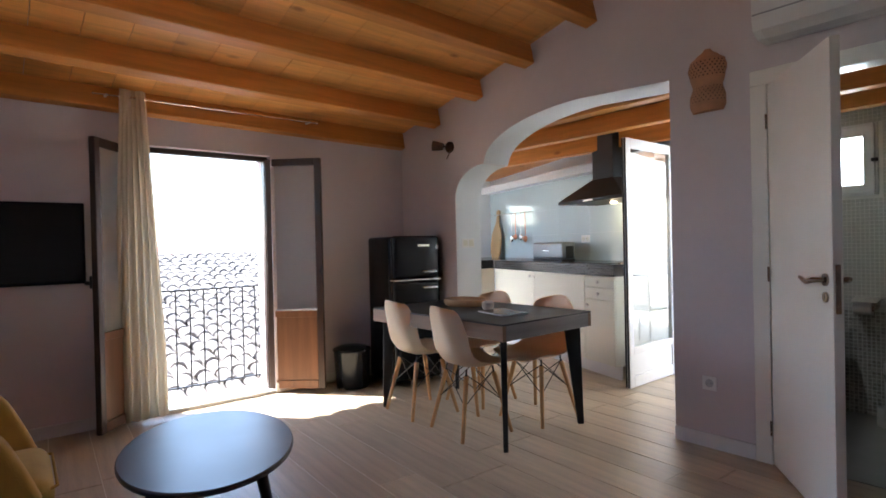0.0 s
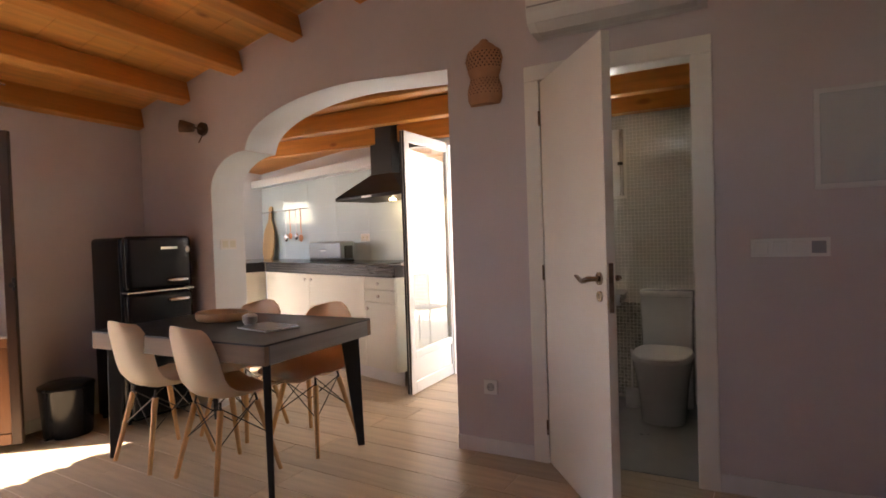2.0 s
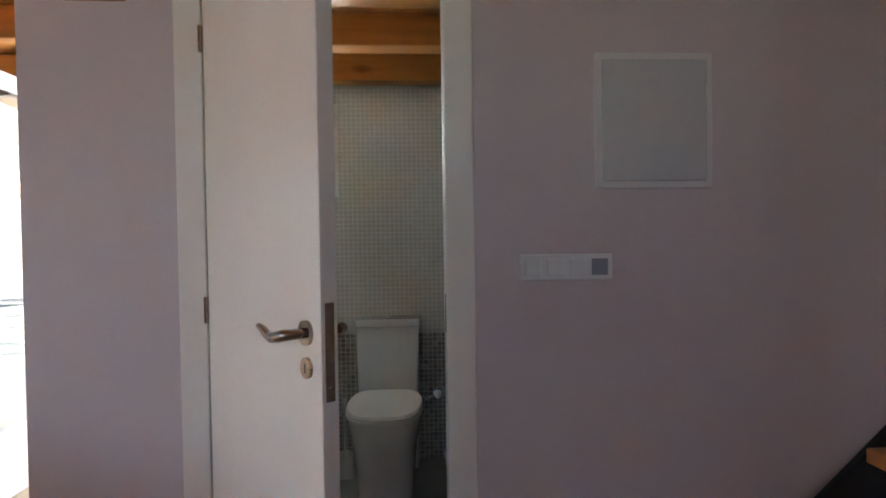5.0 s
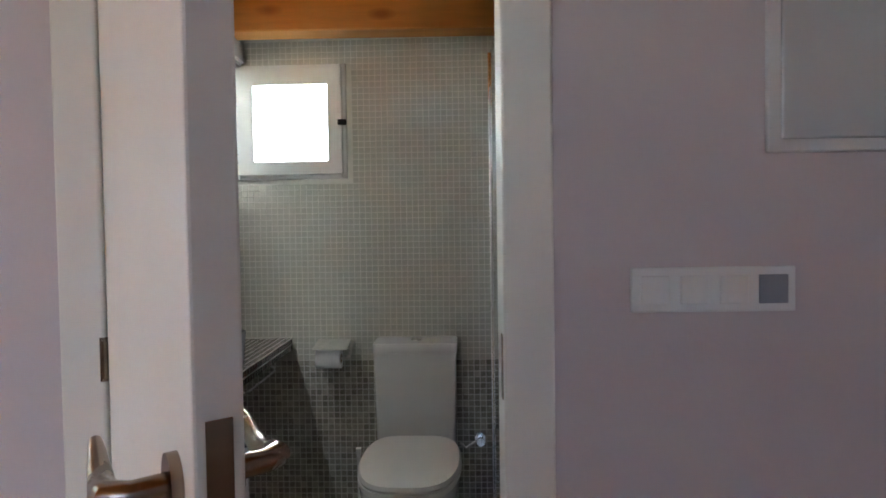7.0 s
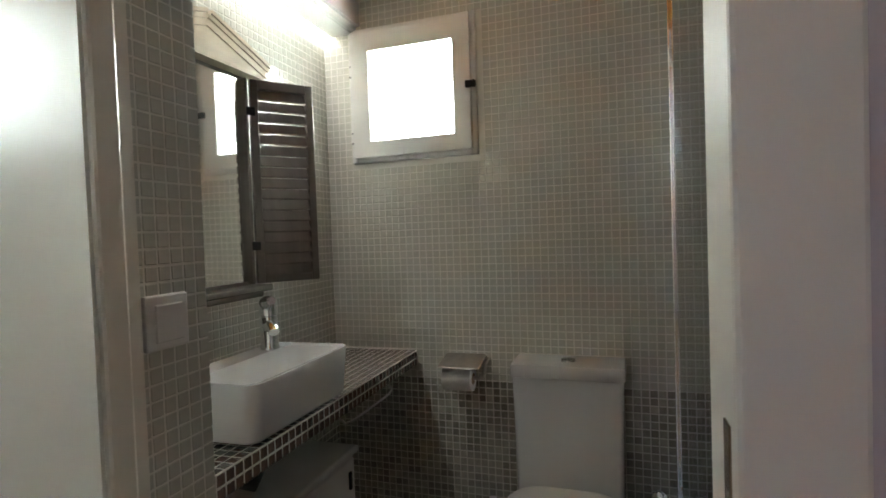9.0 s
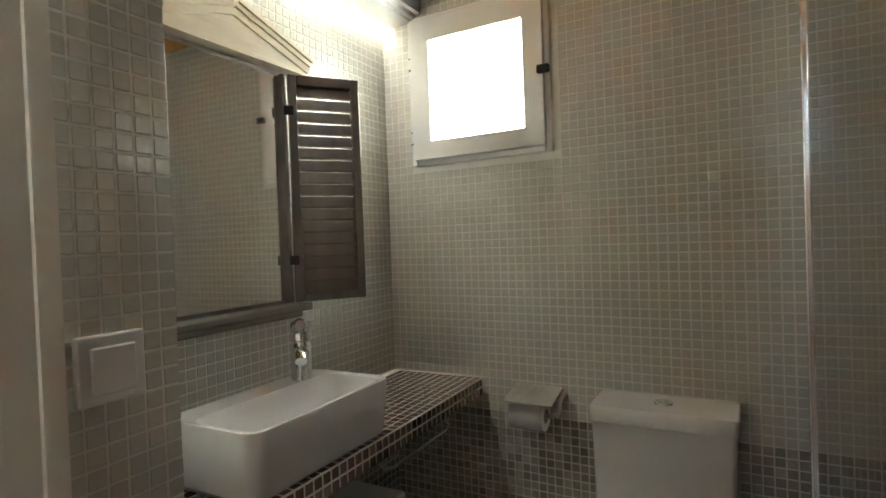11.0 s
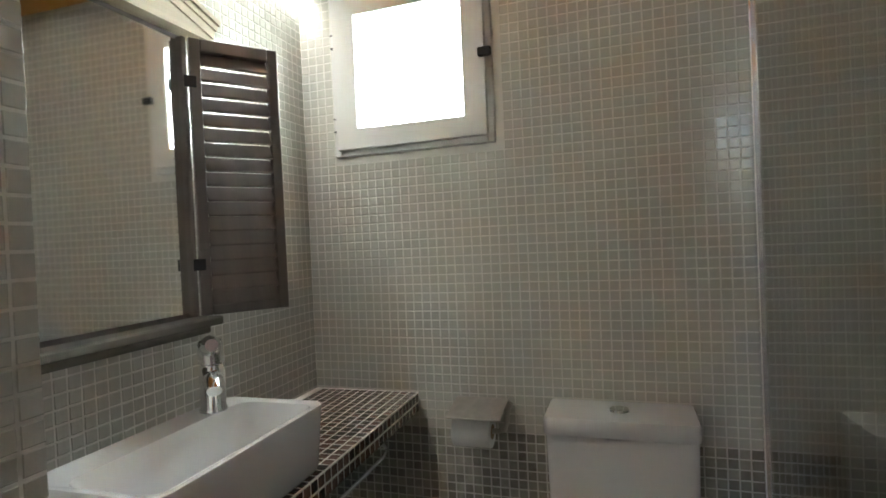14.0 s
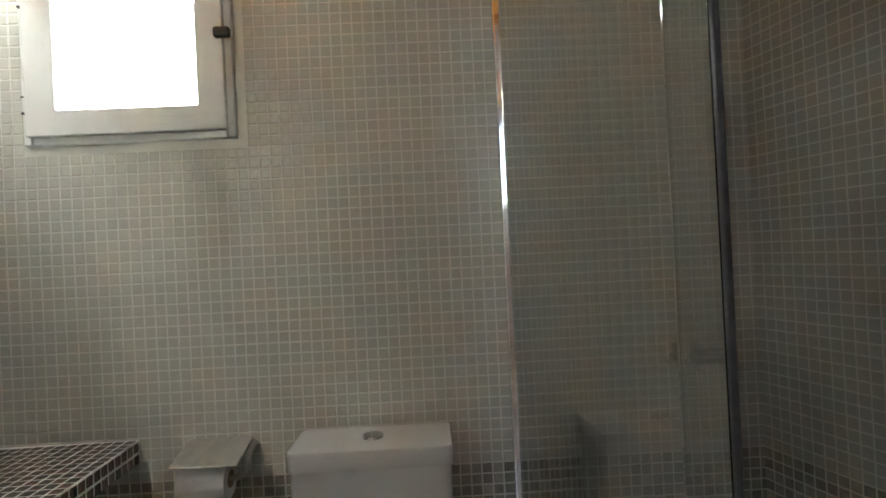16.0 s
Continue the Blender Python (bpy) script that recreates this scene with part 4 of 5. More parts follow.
for k in range(4):
    cx = -0.1065 + 0.071 * k
    if k < 3:
        ob = part("rocker", B((cx - 0.026, -0.0025, -0.026), (cx + 0.026, 0.0025, 0.026), 0.002), M_WHITE, sp)
        ob.location = (0, -0.0115, 0)
        ob.rotation_euler = (radians(1.5 if k != 1 else -1.5), 0, 0)
    else:
        part("dimmer", B((cx - 0.026, -0.0125, -0.026), (cx + 0.026, -0.0092, 0.026), 0.001), mat("grey key", (0.30, 0.31, 0.34), 0.4, var=0.05), sp, "grey display key")


def socket(name, m, n=1, label="white round wall socket plate"):
    s = thing(name, label, "socket", m)
    w = 0.041 + 0.0355 * (n - 1)
    part("plate", B((-w, -0.009, -0.041), (w, -0.0005, 0.041), 0.003, seg=2), M_WHITE, s)
    for k in range(n):
        cx = 0.071 * k - 0.0355 * (n - 1)
        bm = bmesh.new()
        lathe(bm, [(0.0001, 0.0095), (0.0185, 0.0095), (0.0195, 0.0125), (0.022, 0.0125), (0.023, 0.009)], 24)
        ob = part("insert", bm, mat("socket well", (0.5, 0.5, 0.5), 0.5) if k == 0 and n == 1 else M_CAB, s, "", True)
        ob.matrix_basis = Matrix.Translation((cx, 0, 0)) @ Matrix.Rotation(radians(90), 4, "X")
        for sx in (-0.0095, 0.0095):
            bm = bmesh.new()
            cyl(bm, (cx + sx, -0.0096, 0), (cx + sx, -0.0106, 0), 0.0026, seg=8)
            part("pin_hole", bm, M_MATTBLACK, s)
    return s


socket("wall_socket", Matrix.Translation((-0.33, 0, 0.377)))
swa = thing("light_switch", "white double light switch on the arch reveal", "light switch", Matrix.Translation((-2.5255, 0.135, 1.225)) @ Matrix.Rotation(radians(90), 4, "Z"))
part("plate", B((-0.075, -0.009, -0.041), (0.075, -0.0005, 0.041), 0.003, seg=2), M_WHITE, swa)
for cx in (-0.0355, 0.0355):
    part("rocker", B((cx - 0.026, -0.013, -0.026), (cx + 0.026, -0.0092, 0.026), 0.002), M_CAB, swa)

# air conditioner over the doorway
acu = thing("air_conditioner", "white wall-mounted air conditioner over the doorway", "air conditioner", Matrix.Translation((0.40, 0, 2.235)))
prof = [(-0.0005, 0.0), (-0.13, 0.0), (-0.185, 0.03), (-0.20, 0.08), (-0.205, 0.22), (-0.19, 0.275), (-0.15, 0.285), (-0.0005, 0.285)]
part("body", prism(bmesh.new(), prof, -0.40, 0.40, "yz"), M_WHITE, acu)
part("flap", prism(bmesh.new(), [(-0.06, -0.001), (-0.065, -0.006), (-0.135, -0.006), (-0.19, 0.026), (-0.186, 0.03), (-0.13, -0.001)], -0.36, 0.36, "yz"), M_BASE, acu)
part("seam", prism(bmesh.new(), [(-0.2055, 0.10), (-0.207, 0.102), (-0.207, 0.106), (-0.2055, 0.108)], -0.395, 0.395, "yz"), mat("grey seam", (0.35, 0.35, 0.36), 0.5), acu)

# steel stair with wooden treads beside the doorway
st = thing("staircase", "black steel staircase with orange wooden treads", "staircase")
M_TREAD = wood("orange varnished tread", (0.64, 0.23, 0.065), 0.4, axis=1, knots=False)
tr = [(1.675 + 0.205 * k, 0.150 + 0.192 * k) for k in range(7)]
poly = [(1.518, 0.0), (3.0, (3.0 - 1.683) * 0.937 + 0.155), (3.0, (3.0 - 1.683) * 0.937 - 0.07), (1.79, 0.0)]
part("stringer", prism(bmesh.new(), poly, -0.035, -0.013), M_BLACK, st)
part("stringer", prism(bmesh.new(), poly, -0.88, -0.862), M_BLACK, st)
for x, z in tr:
    part("tread", B((x - 0.02, -0.861, z - 0.048), (x + 0.235, -0.036, z), 0.004), M_TREAD, st)
part("newel_post", B((1.447, -0.920, 0), (1.482, -0.885, 3.3), 0.004), M_BLACK, st)
for x, z in ((1.62, 0.10), (1.74, 0.2), (1.87, 0.3)):
    bm = bmesh.new()
    cyl(bm, (x, -0.905, max(0, z - 0.1)), (x, -0.905, 3.35), 0.0105, seg=10)
    part("baluster", bm, M_BLACK, st)
part("landing_beam", B((1.28, -0.30, 2.16), (2.99, -0.014, 2.26), 0.004), M_BLACK, st)

# ---- kitchen ----
CT = 1.01
def kthing(name, label, cat, x=0.0, y=0.0, z=0.0, rz=0.0, group="", kind=""):
    return thing(name, label, cat, KIT @ pose(x, y, z, 0, 0, rz), group, kind)


def knob(parent, x, z, y=-0.019):
    bm = bmesh.new()
    lathe(bm, [(0.0001, 0.026), (0.012, 0.025), (0.0165, 0.019), (0.014, 0.012), (0.007, 0.008), (0.006, 0.0)], 16)
    ob = part("knob", bm, M_STEEL, parent, "round steel knob", True)
    ob.matrix_basis = Matrix.Translation((x, y, z)) @ Matrix.Rotation(radians(90), 4, "X")


def cabinet(x0, x1, kind):
    c = kthing("kitchen_cabinet", "cream base cabinet with flat doors and round knobs" if kind != "drawers" else "cream drawer cabinet with two drawers above a door", "cabinet", x0, 0, 0, group="kitchen base cabinets")
    w = x1 - x0
    part("body", B((0.001, 0.0, 0.12), (w - 0.001, 0.57, 0.905)), M_CAB, c)
    part("plinth", B((0.001, 0.04, 0.0), (w - 0.001, 0.06, 0.1195)), M_BASE, c)
    if kind == "drawers":
        for z0, z1 in ((0.80, 0.90), (0.69, 0.795)):
            dd = part("drawer_front", B((0.003, -0.019, z0), (w - 0.003, -0.0005, z1 - 0.003), 0.002), M_CAB, c)
            knob(dd, w / 2, (z0 + z1) / 2)
        dd = part("door", B((0.003, -0.019, 0.123), (w - 0.003, -0.0005, 0.685), 0.002), M_CAB, c)
        knob(dd, 0.05, 0.63)
    else:
        dd = part("door", B((0.003, -0.019, 0.123), (w - 0.003, -0.0005, 0.90), 0.002), M_CAB, c)
        knob(dd, 0.055 if kind == "left" else w - 0.055, 0.85)


cabinet(0.27, 0.69, "drawers")
cabinet(-0.65, 0.27, "left")
cabinet(-1.55, -0.65, "right")
wt = kthing("worktop", "dark granite worktop with a black mosaic edge", "worktop")
part("slab", B((KL + 0.001, -0.022, CT - 0.105), (0.695, KB - 0.001, CT - 0.004)), M_TOP, wt)
part("top_sheet", B((KL + 0.001, -0.026, CT - 0.0035), (0.697, KB - 0.001, CT), 0.001), M_TOP, wt)
part("edge_bed", B((KL + 0.001, -0.0228, CT - 0.106), (0.6952, -0.0221, CT - 0.004)), mat("grey tile joint", (0.17, 0.165, 0.16), 0.9, var=0.1, scale=20), wt, "grey joints")
kt = tile_mesh("tile", 0.0228, M_KMOS)
rngk = random.Random(8)
i = 0
x = -1.55
while x < 0.68:
    for j in range(4):
        ob = new("tile", kt)
        ob.parent = wt
        ob.matrix_basis = Matrix.Translation((x + 0.013, -0.0228, CT - 0.094 + 0.0262 * j)) @ Euler((radians(90) + rngk.uniform(-.02, .02), rngk.uniform(-.02, .02), 0)).to_matrix().to_4x4()
    x += 0.0262
wing = kthing("kitchen_corner_cabinet", "cream corner cabinet with a round knob", "cabinet", -2.3, -0.45, 0)
part("body", B((0, 0, 0.12), (0.70, 0.445, 0.905)), M_CAB, wing)
dd = part("door", B((0.003, -0.019, 0.123), (0.697, -0.0005, 0.90), 0.002), M_CAB, wing)
knob(dd, 0.60, 0.82)
part("worktop_return", B((-0.5, -0.03, 0.906), (0.72, 0.427, CT), 0.002), M_TOP, wing)
# backsplash panels
bs = kthing("backsplash", "glossy white tiled backsplash", "backsplash", kind="structure")
zs = [CT, 1.31, 1.615, 1.945]
x = KL
while x < KD0 - 0.05:
    x2 = min(x + 0.60, KD0 - 0.03)
    for z0, z1 in zip(zs, zs[1:]):
        part("tile", B((x + 0.001, KB - 0.009, z0 + 0.001), (x2 - 0.001, KB - 0.0008, z1 - 0.001), 0.001), M_SPLASH, bs)
    x = x2
solid("kitchen_soffit", B((KL, KB - 0.15, 1.95), (KD0 - 0.02, KB - 0.001, 2.045), 0.004), M_WHITEWALL, "white boxed soffit above the backsplash", "soffit", m=KIT, kind="structure")
# hood
hd = kthing("cooker_hood", "black pyramid cooker hood with a square chimney", "cooker hood", 0.19, 0, 0)
HW = 0.50
bm = bmesh.new()
a = [(-HW, 0.10, 1.625), (HW, 0.10, 1.625), (HW, KB - 0.01, 1.625), (-HW, KB - 0.01, 1.625)]
b = [(-0.16, 0.27, 1.82), (0.16, 0.27, 1.82), (0.16, KB - 0.01, 1.82), (-0.16, KB - 0.01, 1.82)]
va, vb = [bm.verts.new(p) for p in a], [bm.verts.new(p) for p in b]
bm.faces.new(va[::-1]), bm.faces.new(vb)
for k in range(4):
    bm.faces.new((va[k], va[(k + 1) % 4], vb[(k + 1) % 4], vb[k]))
part("canopy", bm, M_MATTBLACK, hd)
part("visor", B((-HW, 0.10, 1.595), (HW, KB - 0.01, 1.6245), 0.002), M_MATTBLACK, hd)
part("chimney", B((-0.155, 0.275, 1.8205), (0.155, KB - 0.01, 2.30), 0.003), M_MATTBLACK, hd)
part("control_strip", B((-0.07, 0.097, 1.602), (0.07, 0.0995, 1.617)), M_STEEL, hd, "small steel control strip")
M_BULB = glow("warm hood lamp", (1.0, 0.78, 0.45), 12)
for sx in (-0.02, 0.28):
    bm = bmesh.new()
    cyl(bm, (sx, 0.42, 1.5946), (sx, 0.42, 1.588), 0.03, seg=20)
    part("hood_lamp", bm, M_BULB, hd, "lit warm hood lamp")
    lamp("hood_light", "POINT", Matrix.Translation(KIT @ Vector((0.19 + sx, 0.42, 1.56))), 0.22, (1, 0.78, 0.45), radius=0.02)
# toaster, hob, board, utensils, socket
to = kthing("toaster", "grey long-slot toaster on the worktop", "toaster", -0.82, 0.36, CT)
M_GREYMETAL = mat("grey enamel", (0.30, 0.34, 0.37), 0.35, metal=0.4, var=0.05)
part("body", B((-0.315, -0.09, 0.014), (0.315, 0.09, 0.205), 0.03, seg=4), M_GREYMETAL, to, "", True)
part("base", B((-0.30, -0.085, 0.0), (0.30, 0.085, 0.0138), 0.003), M_BLACK, to)
part("slot", B((-0.22, -0.012, 0.2045), (0.22, 0.012, 0.2062)), M_BLACK, to)
part("end_panel", B((0.3155, -0.05, 0.03), (0.327, 0.05, 0.16), 0.004), M_BLACK, to)
part("lettering_bar", B((-0.08, -0.0912, 0.105), (0.05, -0.0902, 0.118)), M_CHROME, to)
hob = kthing("hob", "black ceramic hob set in the worktop", "hob", 0.22, 0.30, CT + 0.0005)
part("glass_plate", B((-0.29, -0.25, 0), (0.29, 0.25, 0.005), 0.002), M_GLOSSBLACK, hob)
M_BOARDWOOD = wood("acacia board", (0.50, 0.32, 0.15), 0.45, axis=2, knots=False)
bd = kthing("cutting_board", "long wooden paddle cutting board leaning on the backsplash", "cutting board", -2.55, 0.50, CT)
prof = [(-0.07, 0.0), (0.07, 0.0), (0.105, 0.06), (0.115, 0.20), (0.10, 0.34), (0.06, 0.43), (0.03, 0.48), (0.024, 0.58), (0.035, 0.62), (0.028, 0.655), (0, 0.668), (-0.028, 0.655), (-0.035, 0.62), (-0.024, 0.58), (-0.03, 0.48), (-0.06, 0.43), (-0.10, 0.34), (-0.115, 0.20), (-0.105, 0.06)]
bo = part("board", prism(bmesh.new(), prof, -0.009, 0.009), M_BOARDWOOD, bd)
bo.rotation_euler = (radians(-6), 0, 0)
bo.scale = (1.35, 1.0, 1.04)
ur = kthing("utensil_rail", "steel rail carrying kitchen utensils", "utensil rail", 0, KB - 0.0005, 1.625)
bm = bmesh.new()
cyl(bm, (-2.80, -0.04, 0), (-1.60, -0.04, 0), 0.006, seg=10)
part("bar", bm, M_CHROME, ur, "", True)
for x in (-2.75, -1.65):
    part("bracket", B((x - 0.006, -0.045, -0.006), (x + 0.006, -0.009, 0.006)), M_CHROME, ur)
M_COPPER = mat("copper", (0.62, 0.27, 0.15), 0.3, metal=0.9, var=0.1)
for k, (x, L, head, mm) in enumerate(((-2.13, 0.34, 0.055, M_CHROME), (-2.03, 0.32, 0.045, M_COPPER), (-1.88, 0.33, 0.048, M_CHROME), (-1.77, 0.35, 0.050, M_COPPER))):
    u = kthing("kitchen_utensil", ("steel ladle" if mm is M_CHROME else "copper-coloured spoon") + " hanging from the rail", "utensil", x, KB - 0.046, 1.622, group="hanging utensils")
    bm = bmesh.new()
    sweep(bm, [(0, 0.002, 0.006), (0, -0.008, 0.0), (0, -0.006, -0.02), (0, 0, -L + head)], [0.003, 0.004, 0.005, 0.006], 8)
    part("handle", bm, mm, u, "", True)
    bm = bmesh.new()
    lathe(bm, [(0.0001, -head), (head * 0.6, -head * 0.8), (head * 0.95, -head * 0.2), (head, 0.1 * head), (head * 0.8, head * 0.5), (0.0001, head * 0.9)], 18, (0, -0.005, -L), sy=0.35)
    part("bowl", bm, mm, u, "", True)
socket("kitchen_socket", KIT @ Matrix.Translation((-0.515, KB - 0.0095, 1.245)), 2, "white double socket on the backsplash")
# terrace door
tf = kthing("terrace_door_frame", "white aluminium terrace door frame", "door frame", kind="structure")
for a, b in ((KD0, KD0 + 0.045), (KD1 - 0.045, KD1)):
    part("jamb", B((a + 0.001, KB - 0.01, 0.0), (b - 0.001, KB + 0.07, KDH - 0.046), 0.003), M_WHITE, tf)
part("head", B((KD0 + 0.001, KB - 0.01, KDH - 0.045), (KD1 - 0.001, KB + 0.07, KDH - 0.001), 0.003), M_WHITE, tf)
M_ALU = mat("white aluminium", (0.78, 0.79, 0.80), 0.3, var=0.02)
M_SEAL = mat("dark rubber seal", (0.05, 0.05, 0.055), 0.6)
kd = thing("terrace_door", "white aluminium glazed terrace door swung open", "door", Matrix.Translation((-1.335, 1.555, 0.006)) @ Matrix.Rotation(radians(-90.5), 4, "Z"), kind="structure")
KW, KH = 0.765, 2.05
for a, b in ((0, 0.07), (KW - 0.07, KW)):
    part("stile", B((a, -0.022, 0), (b, 0.022, KH), 0.003), M_ALU, kd)
for a, b in ((0, 0.09), (0.27, 0.33), (KH - 0.08, KH)):
    part("rail", B((0.0705, -0.021, a), (KW - 0.0705, 0.021, b), 0.003), M_ALU, kd)
part("panel", B((0.071, -0.012, 0.0905), (KW - 0.071, 0.012, 0.2695), 0.004), M_ALU, kd)
pn = part("pane", B((0.071, -0.004, 0.3305), (KW - 0.071, 0.004, KH - 0.0805)), M_DOORGLASS, kd, "clear glass pane")
pn.visible_shadow = False
part("seal", B((KW + 0.0003, -0.016, 0.005), (KW + 0.006, -0.004, KH - 0.005)), M_SEAL, kd, "dark seal along the edge")
part("seal", B((KW + 0.0003, 0.006, 0.005), (KW + 0.006, 0.018, KH - 0.005)), M_SEAL, kd, "dark seal along the edge")
bm = bmesh.new()
sweep(bm, [(KW - 0.035, -0.022, 1.02), (KW - 0.035, -0.06, 1.02), (KW - 0.06, -0.066, 1.02), (KW - 0.15, -0.066, 1.02)], 0.009, 10)
part("handle", bm, M_WHITE, kd, "white lever handle", True)
# blind cord beside the terrace door
bcd = kthing("blind_cord", "thin white blind cord hanging beside the terrace door", "blind cord", 0.64, KB - 0.02, 0)
bm = bmesh.new()
sweep(bm, [(0.0, 0, 2.02), (0.012, -0.008, 1.7), (0.0, -0.015, 1.35), (0.02, -0.01, 1.12), (0.045, 0, 1.08)], 0.003, 6)
part("cord", bm, M_WHITE, bcd, "", True)
part("winder", B((-0.03, -0.02, 1.98), (0.03, 0.018, 2.04), 0.012, seg=3), M_WHITE, bcd, "", True)
part("cleat", B((0.03, -0.012, 1.05), (0.06, 0.018, 1.09), 0.006, seg=2), M_WHITE, bcd, "", True)
# terrace beyond the door
M_TERR = mat("pale terrace tile", (0.46, 0.45, 0.43), 0.6, var=0.06, scale=4)
solid("terrace_floor", B((-1.2, KB + 0.251, -0.12), (4.2, 5.0, -0.015)), M_TERR, "sunlit pale terrace floor", "terrace", m=KIT, kind="structure")
# tall walls added so the door glass shows white instead of blue sky
tw = kthing("terrace_parapet", "tall white stucco wall added behind the terrace to whiten the view", "parapet", kind="structure")
part("wall", B((-1.2, 4.4, -0.015), (4.2, 4.6, 3.6)), M_STUCCO, tw)
part("wall", B((-1.4, KB + 0.251, -0.015), (-1.2, 4.6, 2.6)), M_STUCCO, tw)
tc = kthing("terrace_chair", "white metal chair out on the terrace", "chair", 1.25, 1.95, -0.015, 200)
M_CHAIRGREY = mat("pale grey metal", (0.45, 0.46, 0.47), 0.5, var=0.05)
part("seat", B((-0.21, -0.21, 0.43), (0.21, 0.21, 0.455), 0.01), M_CHAIRGREY, tc)
for k in range(9):
    part("back_slat", B((-0.21 + 0.005 * k, 0.195, 0.50 + 0.04 * k), (0.21 - 0.005 * k, 0.21, 0.528 + 0.04 * k), 0.003), M_CHAIRGREY, tc)
for sx in (-1, 1):
    for sy in (-1, 1):
        bm = bmesh.new()
        sweep(bm, [(sx * 0.21, sy * 0.22, 0), (sx * 0.19, sy * 0.19, 0.44)] + ([(sx * 0.19, 0.205, 0.84)] if sy > 0 else []), 0.011, 8)
        part("leg", bm, M_CHAIRGREY, tc)

# ---- bathroom ----
# window
bw = thing("bath_window", "small white wooden window with satin glass", "window", kind="structure")
ROTB = math.atan(BSL)
BW = Matrix.Translation((0, yb(0), 0)) @ Matrix.Rotation(ROTB, 4, "Z")
bw.matrix_world = BW
cs = math.cos(ROTB)
wx0, wx1 = BWX0 / cs, BWX1 / cs
M_WINWHITE = mat("white painted window wood", (0.80, 0.80, 0.78), 0.35, var=0.03, scale=8, bump=0.08, bump_scale=50)
FW = 0.020
for a, b, c, dd in ((wx0, wx0 + FW, BWZ0, BWZ1), (wx1 - FW, wx1, BWZ0, BWZ1)):
    part("window_frame", B((a, -0.012, c), (b, 0.10, dd), 0.003), M_WINWHITE, bw)
for c, dd in ((BWZ0, BWZ0 + FW), (BWZ1 - FW, BWZ1)):
    part("window_frame", B((wx0 + FW + 0.0005, -0.012, c), (wx1 - FW - 0.0005, 0.10, dd), 0.003), M_WINWHITE, bw)
def ring(bm, x0, x1, z0, z1, u0, u1, w0, w1, ya, yc):
    """A flat frame round an opening, standing in the x-z plane."""
    o = [(x0, z0), (x1, z0), (x1, z1), (x0, z1)]
    n = [(u0, w0), (u1, w0), (u1, w1), (u0, w1)]
    v = [[bm.verts.new((p[0], y, p[1])) for p in q] for q in (o, n) for y in (ya, yc)]
    for k in range(4):
        q = (k + 1) % 4
        for a, b in ((0, 2), (3, 1), (1, 0), (2, 3)):
            bm.faces.new((v[a][k], v[a][q], v[b][q], v[b][k]))
    bmesh.ops.recalc_face_normals(bm, faces=bm.faces)
    bmesh.ops.bevel(bm, geom=list(bm.edges), offset=0.003, segments=2, profile=0.5, affect="EDGES")
    return bm


sx0, sx1 = wx0 + FW - 0.005, wx1 - FW + 0.005
sash = part("sash", ring(bmesh.new(), sx0, sx1, BWZ0 + FW - 0.003, BWZ1 - FW + 0.003, -0.190, 0.125, 1.557, 1.876, -0.0285, -0.0125), M_WINWHITE, bw)
part("sash_rebate", ring(bmesh.new(), wx0 + FW + 0.003, wx1 - FW - 0.003, BWZ0 + FW + 0.003, BWZ1 - FW - 0.003, -0.196, 0.131, 1.551, 1.882, -0.0122, 0.03), M_WINWHITE, bw)
pn = part("pane", B((-0.1955, 0.006, 1.5515), (0.1305, 0.011, 1.8815)), M_GLASS, bw, "bright glass pane")
pn.visible_shadow = False
part("latch", B((sx1 - 0.016, -0.044, 1.702), (sx1 + 0.020, -0.029, 1.725), 0.003), M_BLACK, bw, "small dark latch")
for z in (1.59, 1.83):
    bm = bmesh.new()
    cyl(bm, (sx0 - 0.004, -0.020, z - 0.036), (sx0 - 0.004, -0.020, z + 0.036), 0.006, seg=12)
    hg = part("hinge", bm, M_WINWHITE, bw, "white hinge knuckle", True)
    for dz in (-0.036, 0.0):
        bm = bmesh.new()
        cyl(bm, (sx0 - 0.004, -0.020, z + dz - 0.0015), (sx0 - 0.004, -0.020, z + dz + 0.0015), 0.0068, seg=12)
        part("washer", bm, M_BLACK, hg)
glowpane = solid("backdrop", B((-0.6, 0.30, 1.2), (0.6, 0.31, 2.3)), glow("bright sky haze", (0.86, 0.95, 0.99), 2.4), "bright hazy sky outside the bathroom window", "backdrop", m=BW, kind="structure")

# boxed soffit with an LED strip above the mirror
sf = thing("led_soffit", "white boxed soffit with a hidden light strip", "soffit", kind="structure")
def soff(name, x0, x1, z0, z1, material, label=""):
    return part(name, prism(bmesh.new(), [(x0, PIER + 0.001), (x1, PIER + 0.001), (x1, yb(x1) - 0.001), (x0, yb(x0) - 0.001)], z0, z1, "xy"), material, sf, label)


soff("soffit_box", MIRX + 0.035, -0.262, 1.955, 2.06, M_WINWHITE)
soff("soffit_lip", -0.2615, -0.245, 1.962, 2.06, M_WINWHITE)
soff("soffit_lip", -0.2445, -0.230, 1.978, 2.06, M_WINWHITE)
soff("soffit_back", MIRX + 0.0005, MIRX + 0.0345, 1.995, 2.06, M_WINWHITE)
soff("led_strip", MIRX + 0.010, MIRX + 0.022, 1.986, 1.9945, glow("cool LED strip", (0.95, 0.97, 1.0), 3.4), "glowing LED strip")

